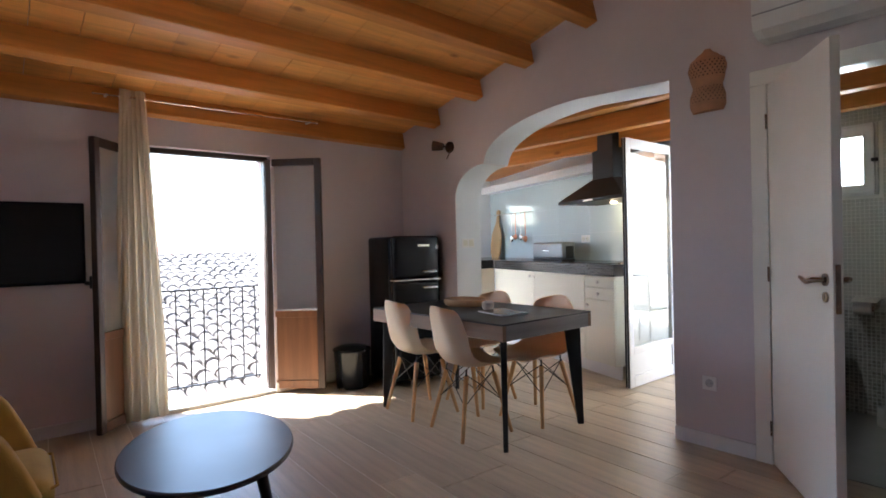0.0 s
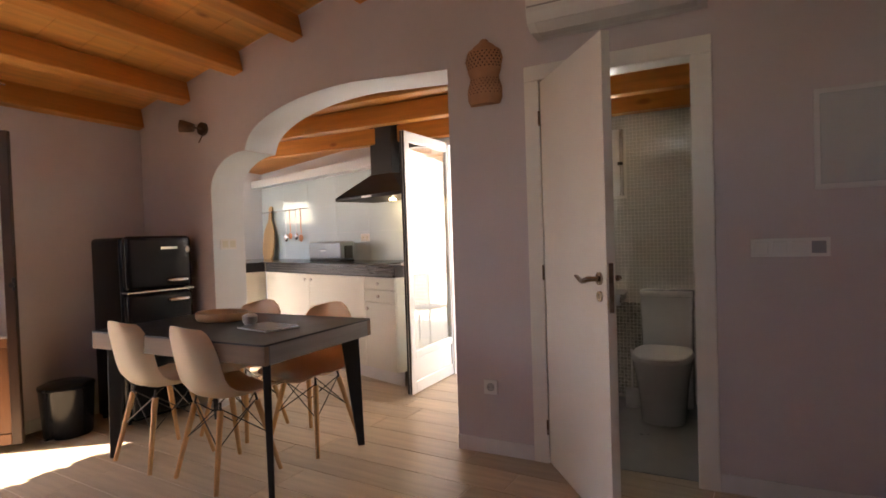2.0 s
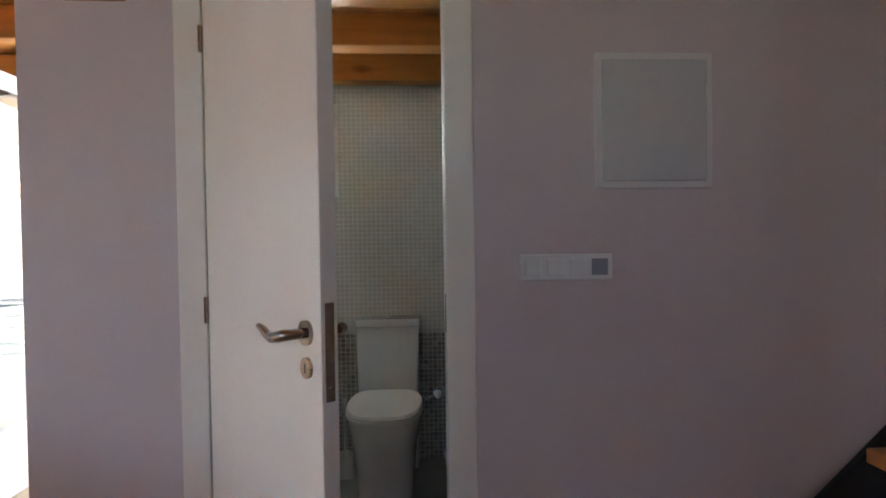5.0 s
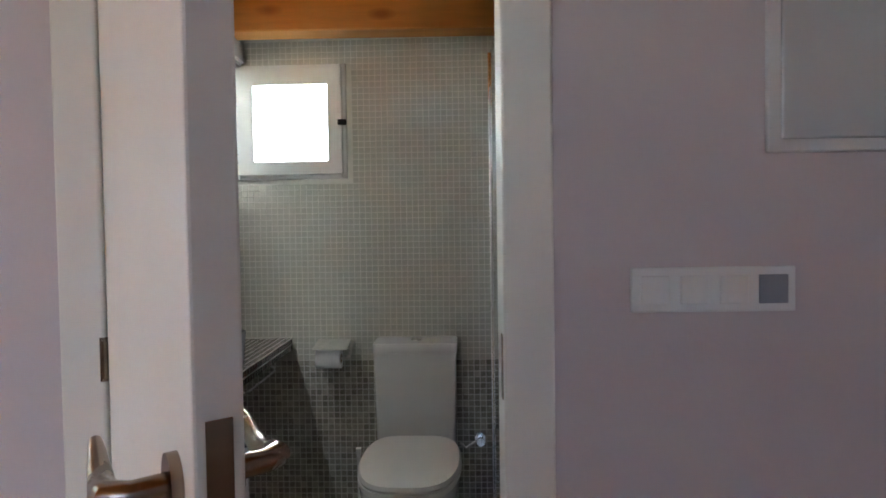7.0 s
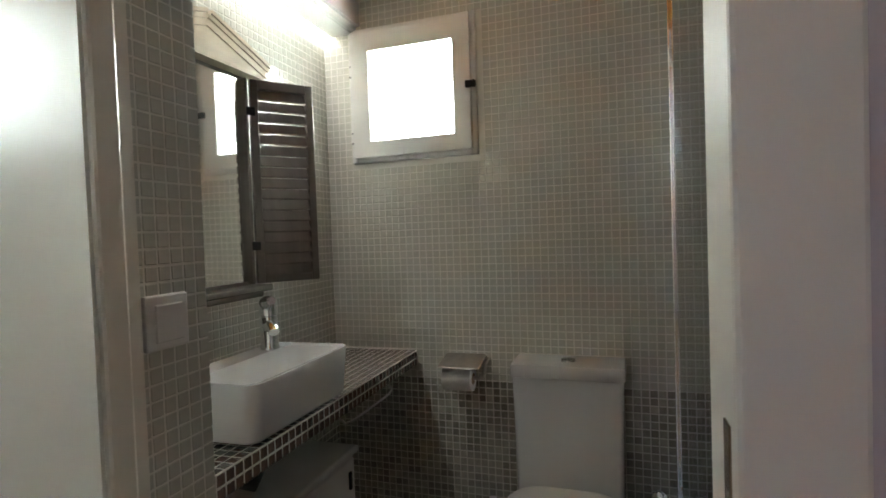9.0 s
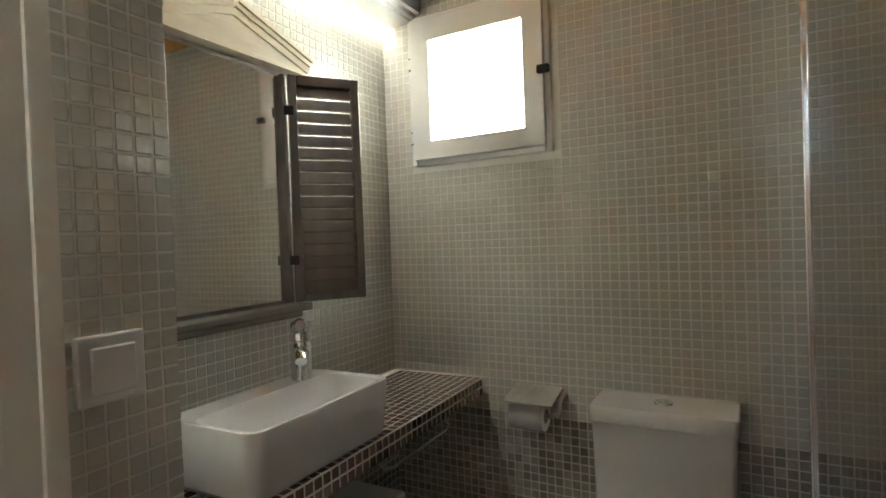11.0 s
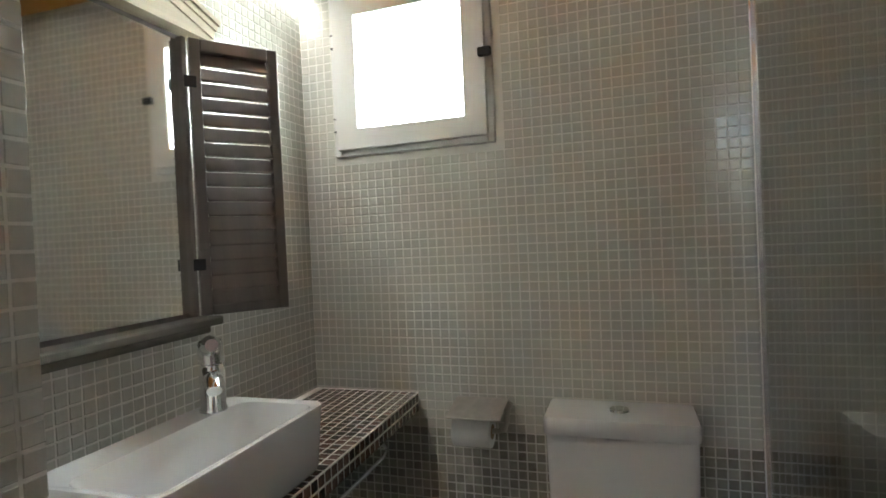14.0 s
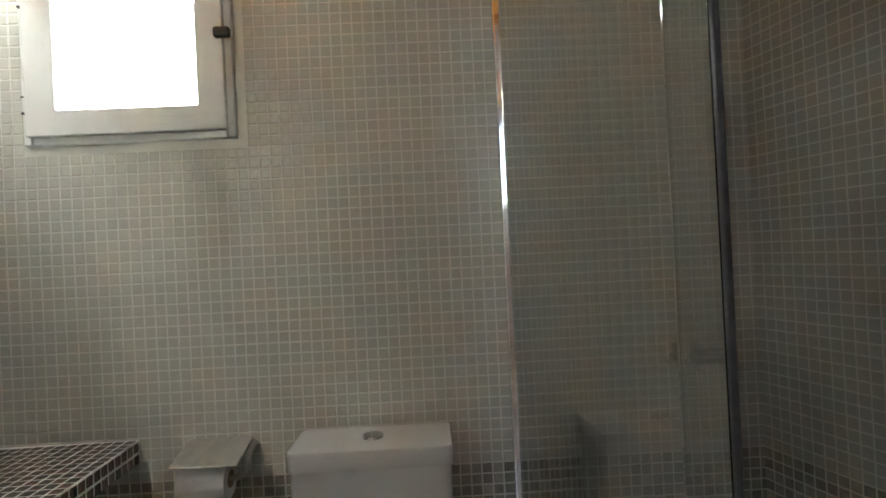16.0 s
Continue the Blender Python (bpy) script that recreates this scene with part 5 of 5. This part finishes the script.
# tiled counter
bc = thing("bathroom_counter", "bathroom counter tiled in brown mosaic with white grout", "counter")
CZ = 0.806
CXF = -0.052
cfoot = [(MIRX + 0.0005, PIER + 0.001), (CXF, PIER + 0.001), (CXF, yb(CXF) - 0.001), (MIRX + 0.0005, yb(MIRX) - 0.001)]
part("slab", prism(bmesh.new(), cfoot, CZ - 0.052, CZ - 0.004, "xy"), M_GROUT2, bc)
M_TILEBROWN = mat("red-brown counter tile", (0.15, 0.098, 0.082), 0.18, var=0.3, scale=40, island=0.55, obj=0.55, coat=0.4)
tile_brown = tile_mesh("tile", TILE, M_TILEBROWN)
rngt = random.Random(11)
nb = 0
y = yb(CXF) - 0.016
while y > PIER + 0.015:
    for k in range(12):
        x = CXF - 0.0134 - k * PITCH
        if x < MIRX + 0.012:
            continue
        ob = new("tile", tile_brown)
        ob.parent = bc
        ob.matrix_basis = Matrix.Translation((x, y, CZ - 0.0042)) @ Euler((rngt.uniform(-.015, .015), rngt.uniform(-.015, .015), 0)).to_matrix().to_4x4()
    for k in range(2):
        ob = new("tile", tile_brown)
        ob.parent = bc
        ob.matrix_basis = Matrix.Translation((CXF - 0.0002, y, CZ - 0.018 - 0.0262 * k)) @ Matrix.Rotation(radians(90), 4, "Y")
    y -= PITCH
# towel bar under the counter
tb = thing("towel_bar", "thin chrome towel bar under the counter", "towel bar")
bm = bmesh.new()
sweep(bm, [(-0.10, 1.12, CZ - 0.053), (-0.06, 1.12, CZ - 0.085), (-0.058, 1.09, CZ - 0.092), (-0.058, 0.83, CZ - 0.092), (-0.06, 0.80, CZ - 0.085), (-0.10, 0.80, CZ - 0.053)], 0.005, 8)
part("bar", bm, M_CHROME, tb, "", True)
# hose end under the counter
bm = bmesh.new()
sweep(bm, [(-0.12, 0.42, CZ - 0.053), (-0.10, 0.42, CZ - 0.075), (-0.085, 0.44, CZ - 0.09), (-0.09, 0.47, CZ - 0.07)], 0.014, 10)
solid("drain_hose", bm, M_BLACK, "black drain hose under the counter", "hose", smooth=True)

# basin
ba = thing("wash_basin", "white rectangular ceramic basin on the counter", "wash basin", Matrix.Translation((-0.165, 0.615, CZ)))
def rrect(hx, hy, r, z, n=6):
    pts = []
    for cx, cy, a0 in ((hx - r, hy - r, 0), (-hx + r, hy - r, 90), (-hx + r, -hy + r, 180), (hx - r, -hy + r, 270)):
        for k in range(n + 1):
            a = radians(a0 + 90 * k / n)
            pts.append((cx + r * math.cos(a), cy + r * math.sin(a), z))
    return pts


def loft(bm, loops, cap0=True, cap1=True, off=(0, 0, 0)):
    off = Vector(off)
    rings = [[bm.verts.new(Vector(p) + off) for p in l] for l in loops]
    for a, b in zip(rings, rings[1:]):
        n = len(a)
        for k in range(n):
            bm.faces.new((a[k], a[(k + 1) % n], b[(k + 1) % n], b[k]))
    if cap0:
        bm.faces.new(rings[0][::-1])
    if cap1:
        bm.faces.new(rings[-1])
    bmesh.ops.recalc_face_normals(bm, faces=bm.faces)
    return bm


def inner_loops():
    ls = []
    for hx, hy, r, z, cx in ((0.111, 0.200, 0.028, 0.124, 0), (0.082, 0.190, 0.03, 0.121, 0.020), (0.074, 0.176, 0.035, 0.09, 0.022), (0.062, 0.158, 0.04, 0.045, 0.022), (0.03, 0.10, 0.028, 0.032, 0.02)):
        ls.append([(x + cx, y, zz) for x, y, zz in rrect(hx, hy, r, z)])
    return ls


bm = loft(bmesh.new(), [rrect(0.102, 0.192, 0.026, 0.0), rrect(0.108, 0.198, 0.028, 0.008), rrect(0.114, 0.203, 0.030, 0.085), rrect(0.117, 0.206, 0.031, 0.120), rrect(0.116, 0.205, 0.030, 0.124)] + inner_loops())
part("bowl", bm, M_CERAMIC, ba, "", True)
bm = bmesh.new()
lathe(bm, [(0.0001, 0.036), (0.016, 0.036), (0.019, 0.033)], 20, (0.02, 0, 0))
part("drain", bm, M_CHROME, ba, "chrome drain", True)
# tap
tp = thing("basin_tap", "chrome single-lever basin tap", "tap", Matrix.Translation((-0.238, 0.735, CZ + 0.1242)) @ Matrix.Rotation(radians(-48), 4, "Z"))
bm = bmesh.new()
lathe(bm, [(0.0001, 0.0), (0.025, 0.0), (0.025, 0.005), (0.0225, 0.008), (0.0225, 0.080), (0.020, 0.083), (0.020, 0.087), (0.0235, 0.09), (0.0235, 0.124), (0.020, 0.131), (0.0001, 0.133)], 24)
part("body", bm, M_CHROME, tp, "", True)
bm = bmesh.new()
sweep(bm, [(0.010, 0, 0.060), (0.05, 0, 0.066), (0.088, 0, 0.066), (0.098, 0, 0.058)], [0.018, 0.017, 0.015, 0.013], 16)
part("spout", bm, M_CHROME, tp, "", True)
bm = bmesh.new()
sweep(bm, [(-0.016, 0, 0.118), (0.012, 0, 0.121), (0.045, 0, 0.127), (0.066, 0, 0.132)], [0.020, 0.020, 0.016, 0.011], 16)
part("lever", bm, M_CHROME, tp, "", True)

# shuttered mirror
M_GREYWOOD = wood("grey washed dark wood", (0.17, 0.145, 0.13), 0.45, axis=2, knots=False)
M_LIMED = wood("limed pale wood", (0.55, 0.46, 0.33), 0.6, axis=1, knots=False)
M_OLDSHELF = wood("weathered grey shelf wood", (0.17, 0.155, 0.13), 0.7, axis=1, knots=False)
mi = thing("shutter_mirror", "mirror with louvred grey wooden shutters and a pale pediment", "mirror", Matrix.Translation((MIRX + 0.0045, 0.66, 0)))
part("back_board", B((0.0, -0.175, 1.09), (0.012, 0.175, 1.68)), M_GREYWOOD, mi)
M_MIRROR = mat("mirror", (0.90, 0.91, 0.90), 0.01, metal=1.0, var=0.0)
part("mirror_glass", B((0.0122, -0.161, 1.10), (0.016, 0.161, 1.668)), M_MIRROR, mi, "clear mirror glass")
for s in (-1, 1):
    part("stile", B((0.0122, s * 0.1675 - 0.006, 1.092), (0.032, s * 0.1675 + 0.006, 1.675), 0.003), M_GREYWOOD, mi)
part("shelf", B((0.0, -0.205, 1.072), (0.065, 0.205, 1.0895), 0.003), M_OLDSHELF, mi, "weathered shelf board")
part("shelf_moulding", B((0.0, -0.19, 1.055), (0.045, 0.19, 1.0715), 0.005, seg=2), M_OLDSHELF, mi)
ped = [(-0.235, 1.682), (0.235, 1.682), (0.235, 1.70), (0.215, 1.712), (0.0, 1.772), (-0.215, 1.712), (-0.235, 1.70)]
part("pediment", prism(bmesh.new(), ped, 0.0, 0.045, "yz"), M_LIMED, mi, "pale limed pediment")
for s in (-1, 1):
    a, b = Vector((0, s * 0.240, 1.700)), Vector((0, 0, 1.772))
    n = Vector((0, (a - b).z * (1 if s > 0 else -1), -(a - b).y * (1 if s > 0 else -1))).normalized()
    n = n if n.z > 0 else -n
    bm = bmesh.new()
    for d0, d1, x1 in ((-0.012, 0.006, 0.050), (0.006, 0.018, 0.055), (0.018, 0.028, 0.061)):
        q = [a + n * d0, b + n * d0, b + n * d1, a + n * d1]
        prism(bm, [(p.y, p.z) for p in q], 0.001, x1, "yz")
    part("moulding", bm, M_LIMED, mi)


def shutter(y, ang, s):
    sh = part("shutter", B((0, -0.009, 1.093), (0.022, 0.009, 1.672), 0.002), M_GREYWOOD, mi, "louvred shutter")
    sh.matrix_basis = Matrix.Translation((0.034, y, 0)) @ Matrix.Rotation(radians(ang), 4, "Z")
    W = 0.185
    part("shutter_stile", B((W - 0.022, -0.009, 1.093), (W, 0.009, 1.672), 0.002), M_GREYWOOD, sh)
    for z0, z1 in ((1.093, 1.120), (1.645, 1.672)):
        part("shutter_rail", B((0.0225, -0.009, z0), (W - 0.0225, 0.009, z1), 0.002), M_GREYWOOD, sh)
    n = 17
    for k in range(n):
        z = 1.128 + (1.63 - 1.128) * k / (n - 1)
        ob = part("louvre", B((0.0225, -0.003, -0.0185), (W - 0.0225, 0.003, 0.0185), 0.001), M_GREYWOOD, sh)
        ob.matrix_basis = Matrix.Translation((0, 0, z)) @ Matrix.Rotation(radians(-36), 4, "X")
    for z in (1.20, 1.58):
        part("shutter_hinge", B((-0.012, -0.012, z - 0.012), (0.012, -0.0092, z + 0.012), 0.001), M_BLACK, sh, "black hinge")
    return sh


shutter(0.174, 52, 1)
shutter(-0.182, -60, -1)

# toilet
tl = thing("toilet", "white ceramic close-coupled toilet with the lid down", "toilet", Matrix.Translation((0.490, yb(0.490) - 0.004, 0.004)) @ Matrix.Rotation(ROTB, 4, "Z"))
bm = loft(bmesh.new(), [rrect(0.158, 0.070, 0.014, 0.40), rrect(0.166, 0.074, 0.015, 0.760)], off=(0, -0.077, 0))
part("tank", bm, M_CERAMIC, tl, "", True)
bm = loft(bmesh.new(), [rrect(0.1685, 0.078, 0.014, 0.7630), rrect(0.170, 0.079, 0.015, 0.766), rrect(0.170, 0.079, 0.015, 0.798), rrect(0.167, 0.076, 0.013, 0.802)], off=(0, -0.081, 0))
part("tank_lid", bm, M_CERAMIC, tl, "", True)
bm = bmesh.new()
lathe(bm, [(0.023, 0.8022), (0.022, 0.8075), (0.012, 0.809), (0.0001, 0.809)], 24, (0, -0.078, 0), sx=1.0, sy=1.0)
part("flush_button", bm, M_CHROME, tl, "chrome flush button", True)


def egg(w, back, front, z, n=40):
    pts = []
    for k in range(n):
        a = 2 * math.pi * k / n
        c, s = math.cos(a), math.sin(a)
        y = (back if s > 0 else front) * (1 if s > 0 else -1) * abs(s) ** 0.9
        x = w * (1 if c > 0 else -1) * abs(c) ** (0.45 if s > 0 else 0.6)
        pts.append((x, y - 0.36, z))
    return pts


bm = loft(bmesh.new(), [egg(0.135, 0.20, 0.17, 0.0), egg(0.14, 0.205, 0.185, 0.10), egg(0.155, 0.21, 0.23, 0.26), egg(0.178, 0.21, 0.255, 0.375), egg(0.178, 0.21, 0.255, 0.395)])
part("pan", bm, M_CERAMIC, tl, "", True)
bm = loft(bmesh.new(), [egg(0.180, 0.20, 0.258, 0.396), egg(0.183, 0.20, 0.26, 0.402), egg(0.183, 0.20, 0.26, 0.415)])
part("seat", bm, M_WHITE, tl, "", True)
bm = loft(bmesh.new(), [egg(0.180, 0.20, 0.257, 0.4165), egg(0.182, 0.20, 0.259, 0.425), egg(0.175, 0.195, 0.252, 0.436), egg(0.14, 0.17, 0.21, 0.441)])
part("seat_lid", bm, M_WHITE, tl, "", True)
part("pan_back", B((-0.16, -0.16, 0.004), (0.16, -0.003, 0.399), 0.02, seg=3), M_CERAMIC, tl, "", True)
# stop valve and hose
vl = thing("stop_valve", "chrome stop valve with a flexible hose beside the toilet", "valve", Matrix.Translation((0.749, yb(0.749) - 0.0005, 0.375)))
bm = bmesh.new()
cyl(bm, (0, 0, 0), (0, -0.05, 0), 0.010, seg=12)
cyl(bm, (0, -0.02, 0), (0, -0.004, 0), 0.022, seg=16)
part("body", bm, M_CHROME, vl, "", True)
bm = bmesh.new()
sweep(bm, [(0, -0.045, 0.0), (-0.03, -0.05, -0.01), (-0.06, -0.05, -0.03), (-0.085, -0.05, -0.01)], 0.006, 8)
part("hose", bm, M_STEEL, vl, "", True)
bm = bmesh.new()
cyl(bm, (0, -0.05, 0), (0, -0.07, 0), 0.016, 0.018, 10)
part("handwheel", bm, M_CHROME, vl, "", True)
# toilet brush
tbr = thing("toilet_brush", "white toilet brush in a round holder beside the toilet", "toilet brush", Matrix.Translation((0.262, 1.12, 0.0045)))
bm = bmesh.new()
lathe(bm, [(0.0001, 0.0), (0.045, 0.0), (0.048, 0.02), (0.045, 0.12), (0.04, 0.12), (0.038, 0.01), (0.0001, 0.01)], 24)
part("holder", bm, M_WHITE, tbr, "", True)
bm = bmesh.new()
sweep(bm, [(0, 0, 0.02), (0, 0, 0.36), (0, 0, 0.40)], [0.006, 0.007, 0.011], 10)
part("brush_handle", bm, M_WHITE, tbr, "", True)
# paper holder
ph = thing("toilet_paper_holder", "steel toilet paper holder with a half-used roll", "paper holder", Matrix.Translation((0.135, yb(0.135), 0.80)) @ Matrix.Rotation(ROTB, 4, "Z"))
part("flap", B((-0.072, -0.115, -0.005), (0.072, -0.003, 0.0), 0.002, m=Matrix.Rotation(radians(13), 4, "X")), M_STEEL, ph, "brushed steel flap")
bm = bmesh.new()
sweep(bm, [(0.076, -0.003, -0.016), (0.076, -0.045, -0.026), (0.076, -0.058, -0.050), (0.070, -0.06, -0.066), (0.055, -0.06, -0.072), (-0.072, -0.06, -0.072)], 0.007, 10)
part("arm", bm, M_STEEL, ph, "", True)
bm = bmesh.new()
cyl(bm, (-0.062, -0.06, -0.074), (0.038, -0.06, -0.074), 0.041, seg=32)
roll = part("paper_roll", bm, mat("toilet paper", (0.82, 0.81, 0.79), 0.95, var=0.03, scale=30, bump=0.2, bump_scale=200), ph, "white toilet paper", True)
bm = bmesh.new()
cyl(bm, (0.0375, -0.06, -0.074), (0.0392, -0.06, -0.074), 0.019, seg=20)
part("core", bm, mat("cardboard", (0.35, 0.26, 0.17), 0.9), roll)
# small cabinet under the counter
uc = thing("under_counter_cabinet", "small white wooden cabinet under the counter", "cabinet", Matrix.Translation((-0.20, 0.64, 0.0045)))
part("body", B((-0.16, -0.22, 0.02), (0.10, 0.255, 0.595), 0.004), M_WINWHITE, uc)
part("top", B((-0.165, -0.235, 0.596), (0.118, 0.275, 0.615), 0.006, seg=2), M_WINWHITE, uc)
part("door", B((0.1005, -0.21, 0.03), (0.114, 0.25, 0.59), 0.004), M_WINWHITE, uc)
part("handle", B((0.1145, 0.21, 0.51), (0.122, 0.222, 0.56), 0.002), M_BLACK, uc, "dark handle")
# switch on the pier
bs2 = thing("bathroom_switch", "white light switch on the tiled pier", "light switch", Matrix.Translation((PILX - 0.001, 0.168, 1.10)) @ Matrix.Rotation(radians(90), 4, "Z"))
part("plate", B((-0.041, -0.011, -0.041), (0.041, -0.0005, 0.041), 0.003, seg=2), M_WHITE, bs2)
part("rocker", B((-0.027, -0.0155, -0.030), (0.027, -0.0112, 0.027), 0.002), M_WHITE, bs2)
# shower screen
sh = thing("shower_screen", "clear glass shower screen with a chrome wall profile", "shower screen", Matrix.Translation((SHX, 0, 0)))
yw = yb(SHX)
M_SCREEN = glass("faintly green shower glass", (0.90, 0.94, 0.91))
M_SCREEN.node_tree.nodes["Principled BSDF"].inputs["IOR"].default_value = 1.8
BEND, SWING = 0.492, radians(6)
tip = Vector((-math.sin(SWING), -math.cos(SWING), 0)) * 0.085
pn = part("pane", prism(bmesh.new(), [(-0.004, yw - 0.012), (-0.004, BEND), (tip.x - 0.004, BEND + tip.y), (tip.x + 0.003, BEND + tip.y), (0.004, BEND), (0.004, yw - 0.012)], 0.06, 1.98, "xy"), M_SCREEN, sh, "faintly green glass")
pn.visible_shadow = False
part("wall_profile", B((-0.012, yw - 0.028, 0.05), (0.012, yw - 0.0055, 1.99), 0.004, seg=2), M_CHROME, sh, "chrome wall profile")
part("edge_seal", B((-0.0132, 0.400, 0.06), (-0.0082, 0.4058, 1.98), 0.001), M_SEAL, sh, "dark edge seal")
solid("shower_tray", B((SHX - 0.03, 0.27, 0.0045), (RWX(0.9) - 0.02, 1.29, 0.058), 0.01), M_CERAMIC, "low white ceramic shower tray", "shower tray")
sv = thing("shower_mixer", "chrome shower mixer on the shower wall", "shower mixer", Matrix.Translation((1.225, yb(1.225) - 0.002, 0.935)) @ Matrix.Rotation(radians(90) + math.atan(BSL), 4, "Z"))
bm = bmesh.new()
cyl(bm, (-0.045, -0.03, 0), (-0.045, 0.03, 0), 0.018, seg=16)
part("body", bm, M_CHROME, sv, "", True)
for s in (-1, 1):
    bm = bmesh.new()
    cyl(bm, (0.0, s * 0.015, 0), (-0.045, s * 0.015, 0), 0.012, seg=12)
    part("inlet", bm, M_CHROME, sv, "", True)
    bm = bmesh.new()
    lathe(bm, [(0.012, 0), (0.014, 0.006), (0.014, 0.022), (0.009, 0.027), (0.0001, 0.028)], 14)
    for k in range(3):
        a = radians(120 * k + 30 * s)
        cyl(bm, (0, 0, 0.014), (0.034 * math.cos(a), 0.034 * math.sin(a), 0.017), 0.007, 0.0085, 10)
    ob = part("handwheel", bm, M_CHROME, sv, "", True)
    ob.matrix_basis = Matrix.Translation((-0.045, s * 0.03, 0)) @ Matrix.Rotation(radians(-90 * s), 4, "X")

# ---- floor planks ----
PL, PW = 1.20, 0.2247
fl = bpy.data.objects["floor"]
def plank_mesh(L, W):
    bm = bmesh.new()
    b = 0.0012
    k = [(-L / 2, -W / 2), (L / 2, -W / 2), (L / 2, W / 2), (-L / 2, W / 2)]
    lo = [bm.verts.new((x, y, -0.010)) for x, y in k]
    hi = [bm.verts.new((x - b * (1 if x > 0 else -1), y - b * (1 if y > 0 else -1), 0)) for x, y in k]
    bm.faces.new(hi)
    for i in range(4):
        bm.faces.new((lo[i], lo[(i + 1) % 4], hi[(i + 1) % 4], hi[i]))
    return mesh_of("plank", bm, M_FLOOR)


plank = plank_mesh(PL - 0.0025, PW - 0.0025)
FROT = radians(-3.6)
rngp = random.Random(4)
for j in range(-16, 18):
    off = rngp.uniform(0, PL)
    for i in range(-5, 6):
        c = Vector((i * PL + off - 0.6, j * PW - 1.211, 0))
        c.rotate(Euler((0, 0, FROT)))
        if not (X0 - 0.9 < c.x < 3.6 and -5.3 < c.y < 2.4):
            continue
        x0, x1 = max(c.x - PL / 2, X0 - 0.3), min(c.x + PL / 2, 3.0)
        if x1 - x0 < 0.08:
            continue
        if c.y > 0.42 and c.x > -0.45:
            continue
        ob = new("plank", plank)
        ob.parent = fl
        mid = c + Vector((1, math.tan(FROT), 0)) * ((x0 + x1) / 2 - c.x)
        ob.matrix_basis = Matrix.Translation((mid.x, mid.y, rngp.uniform(-0.0008, 0.0))) @ Matrix.Rotation(FROT, 4, "Z") @ Matrix.Diagonal(((x1 - x0) / PL, 1, 1, 1))
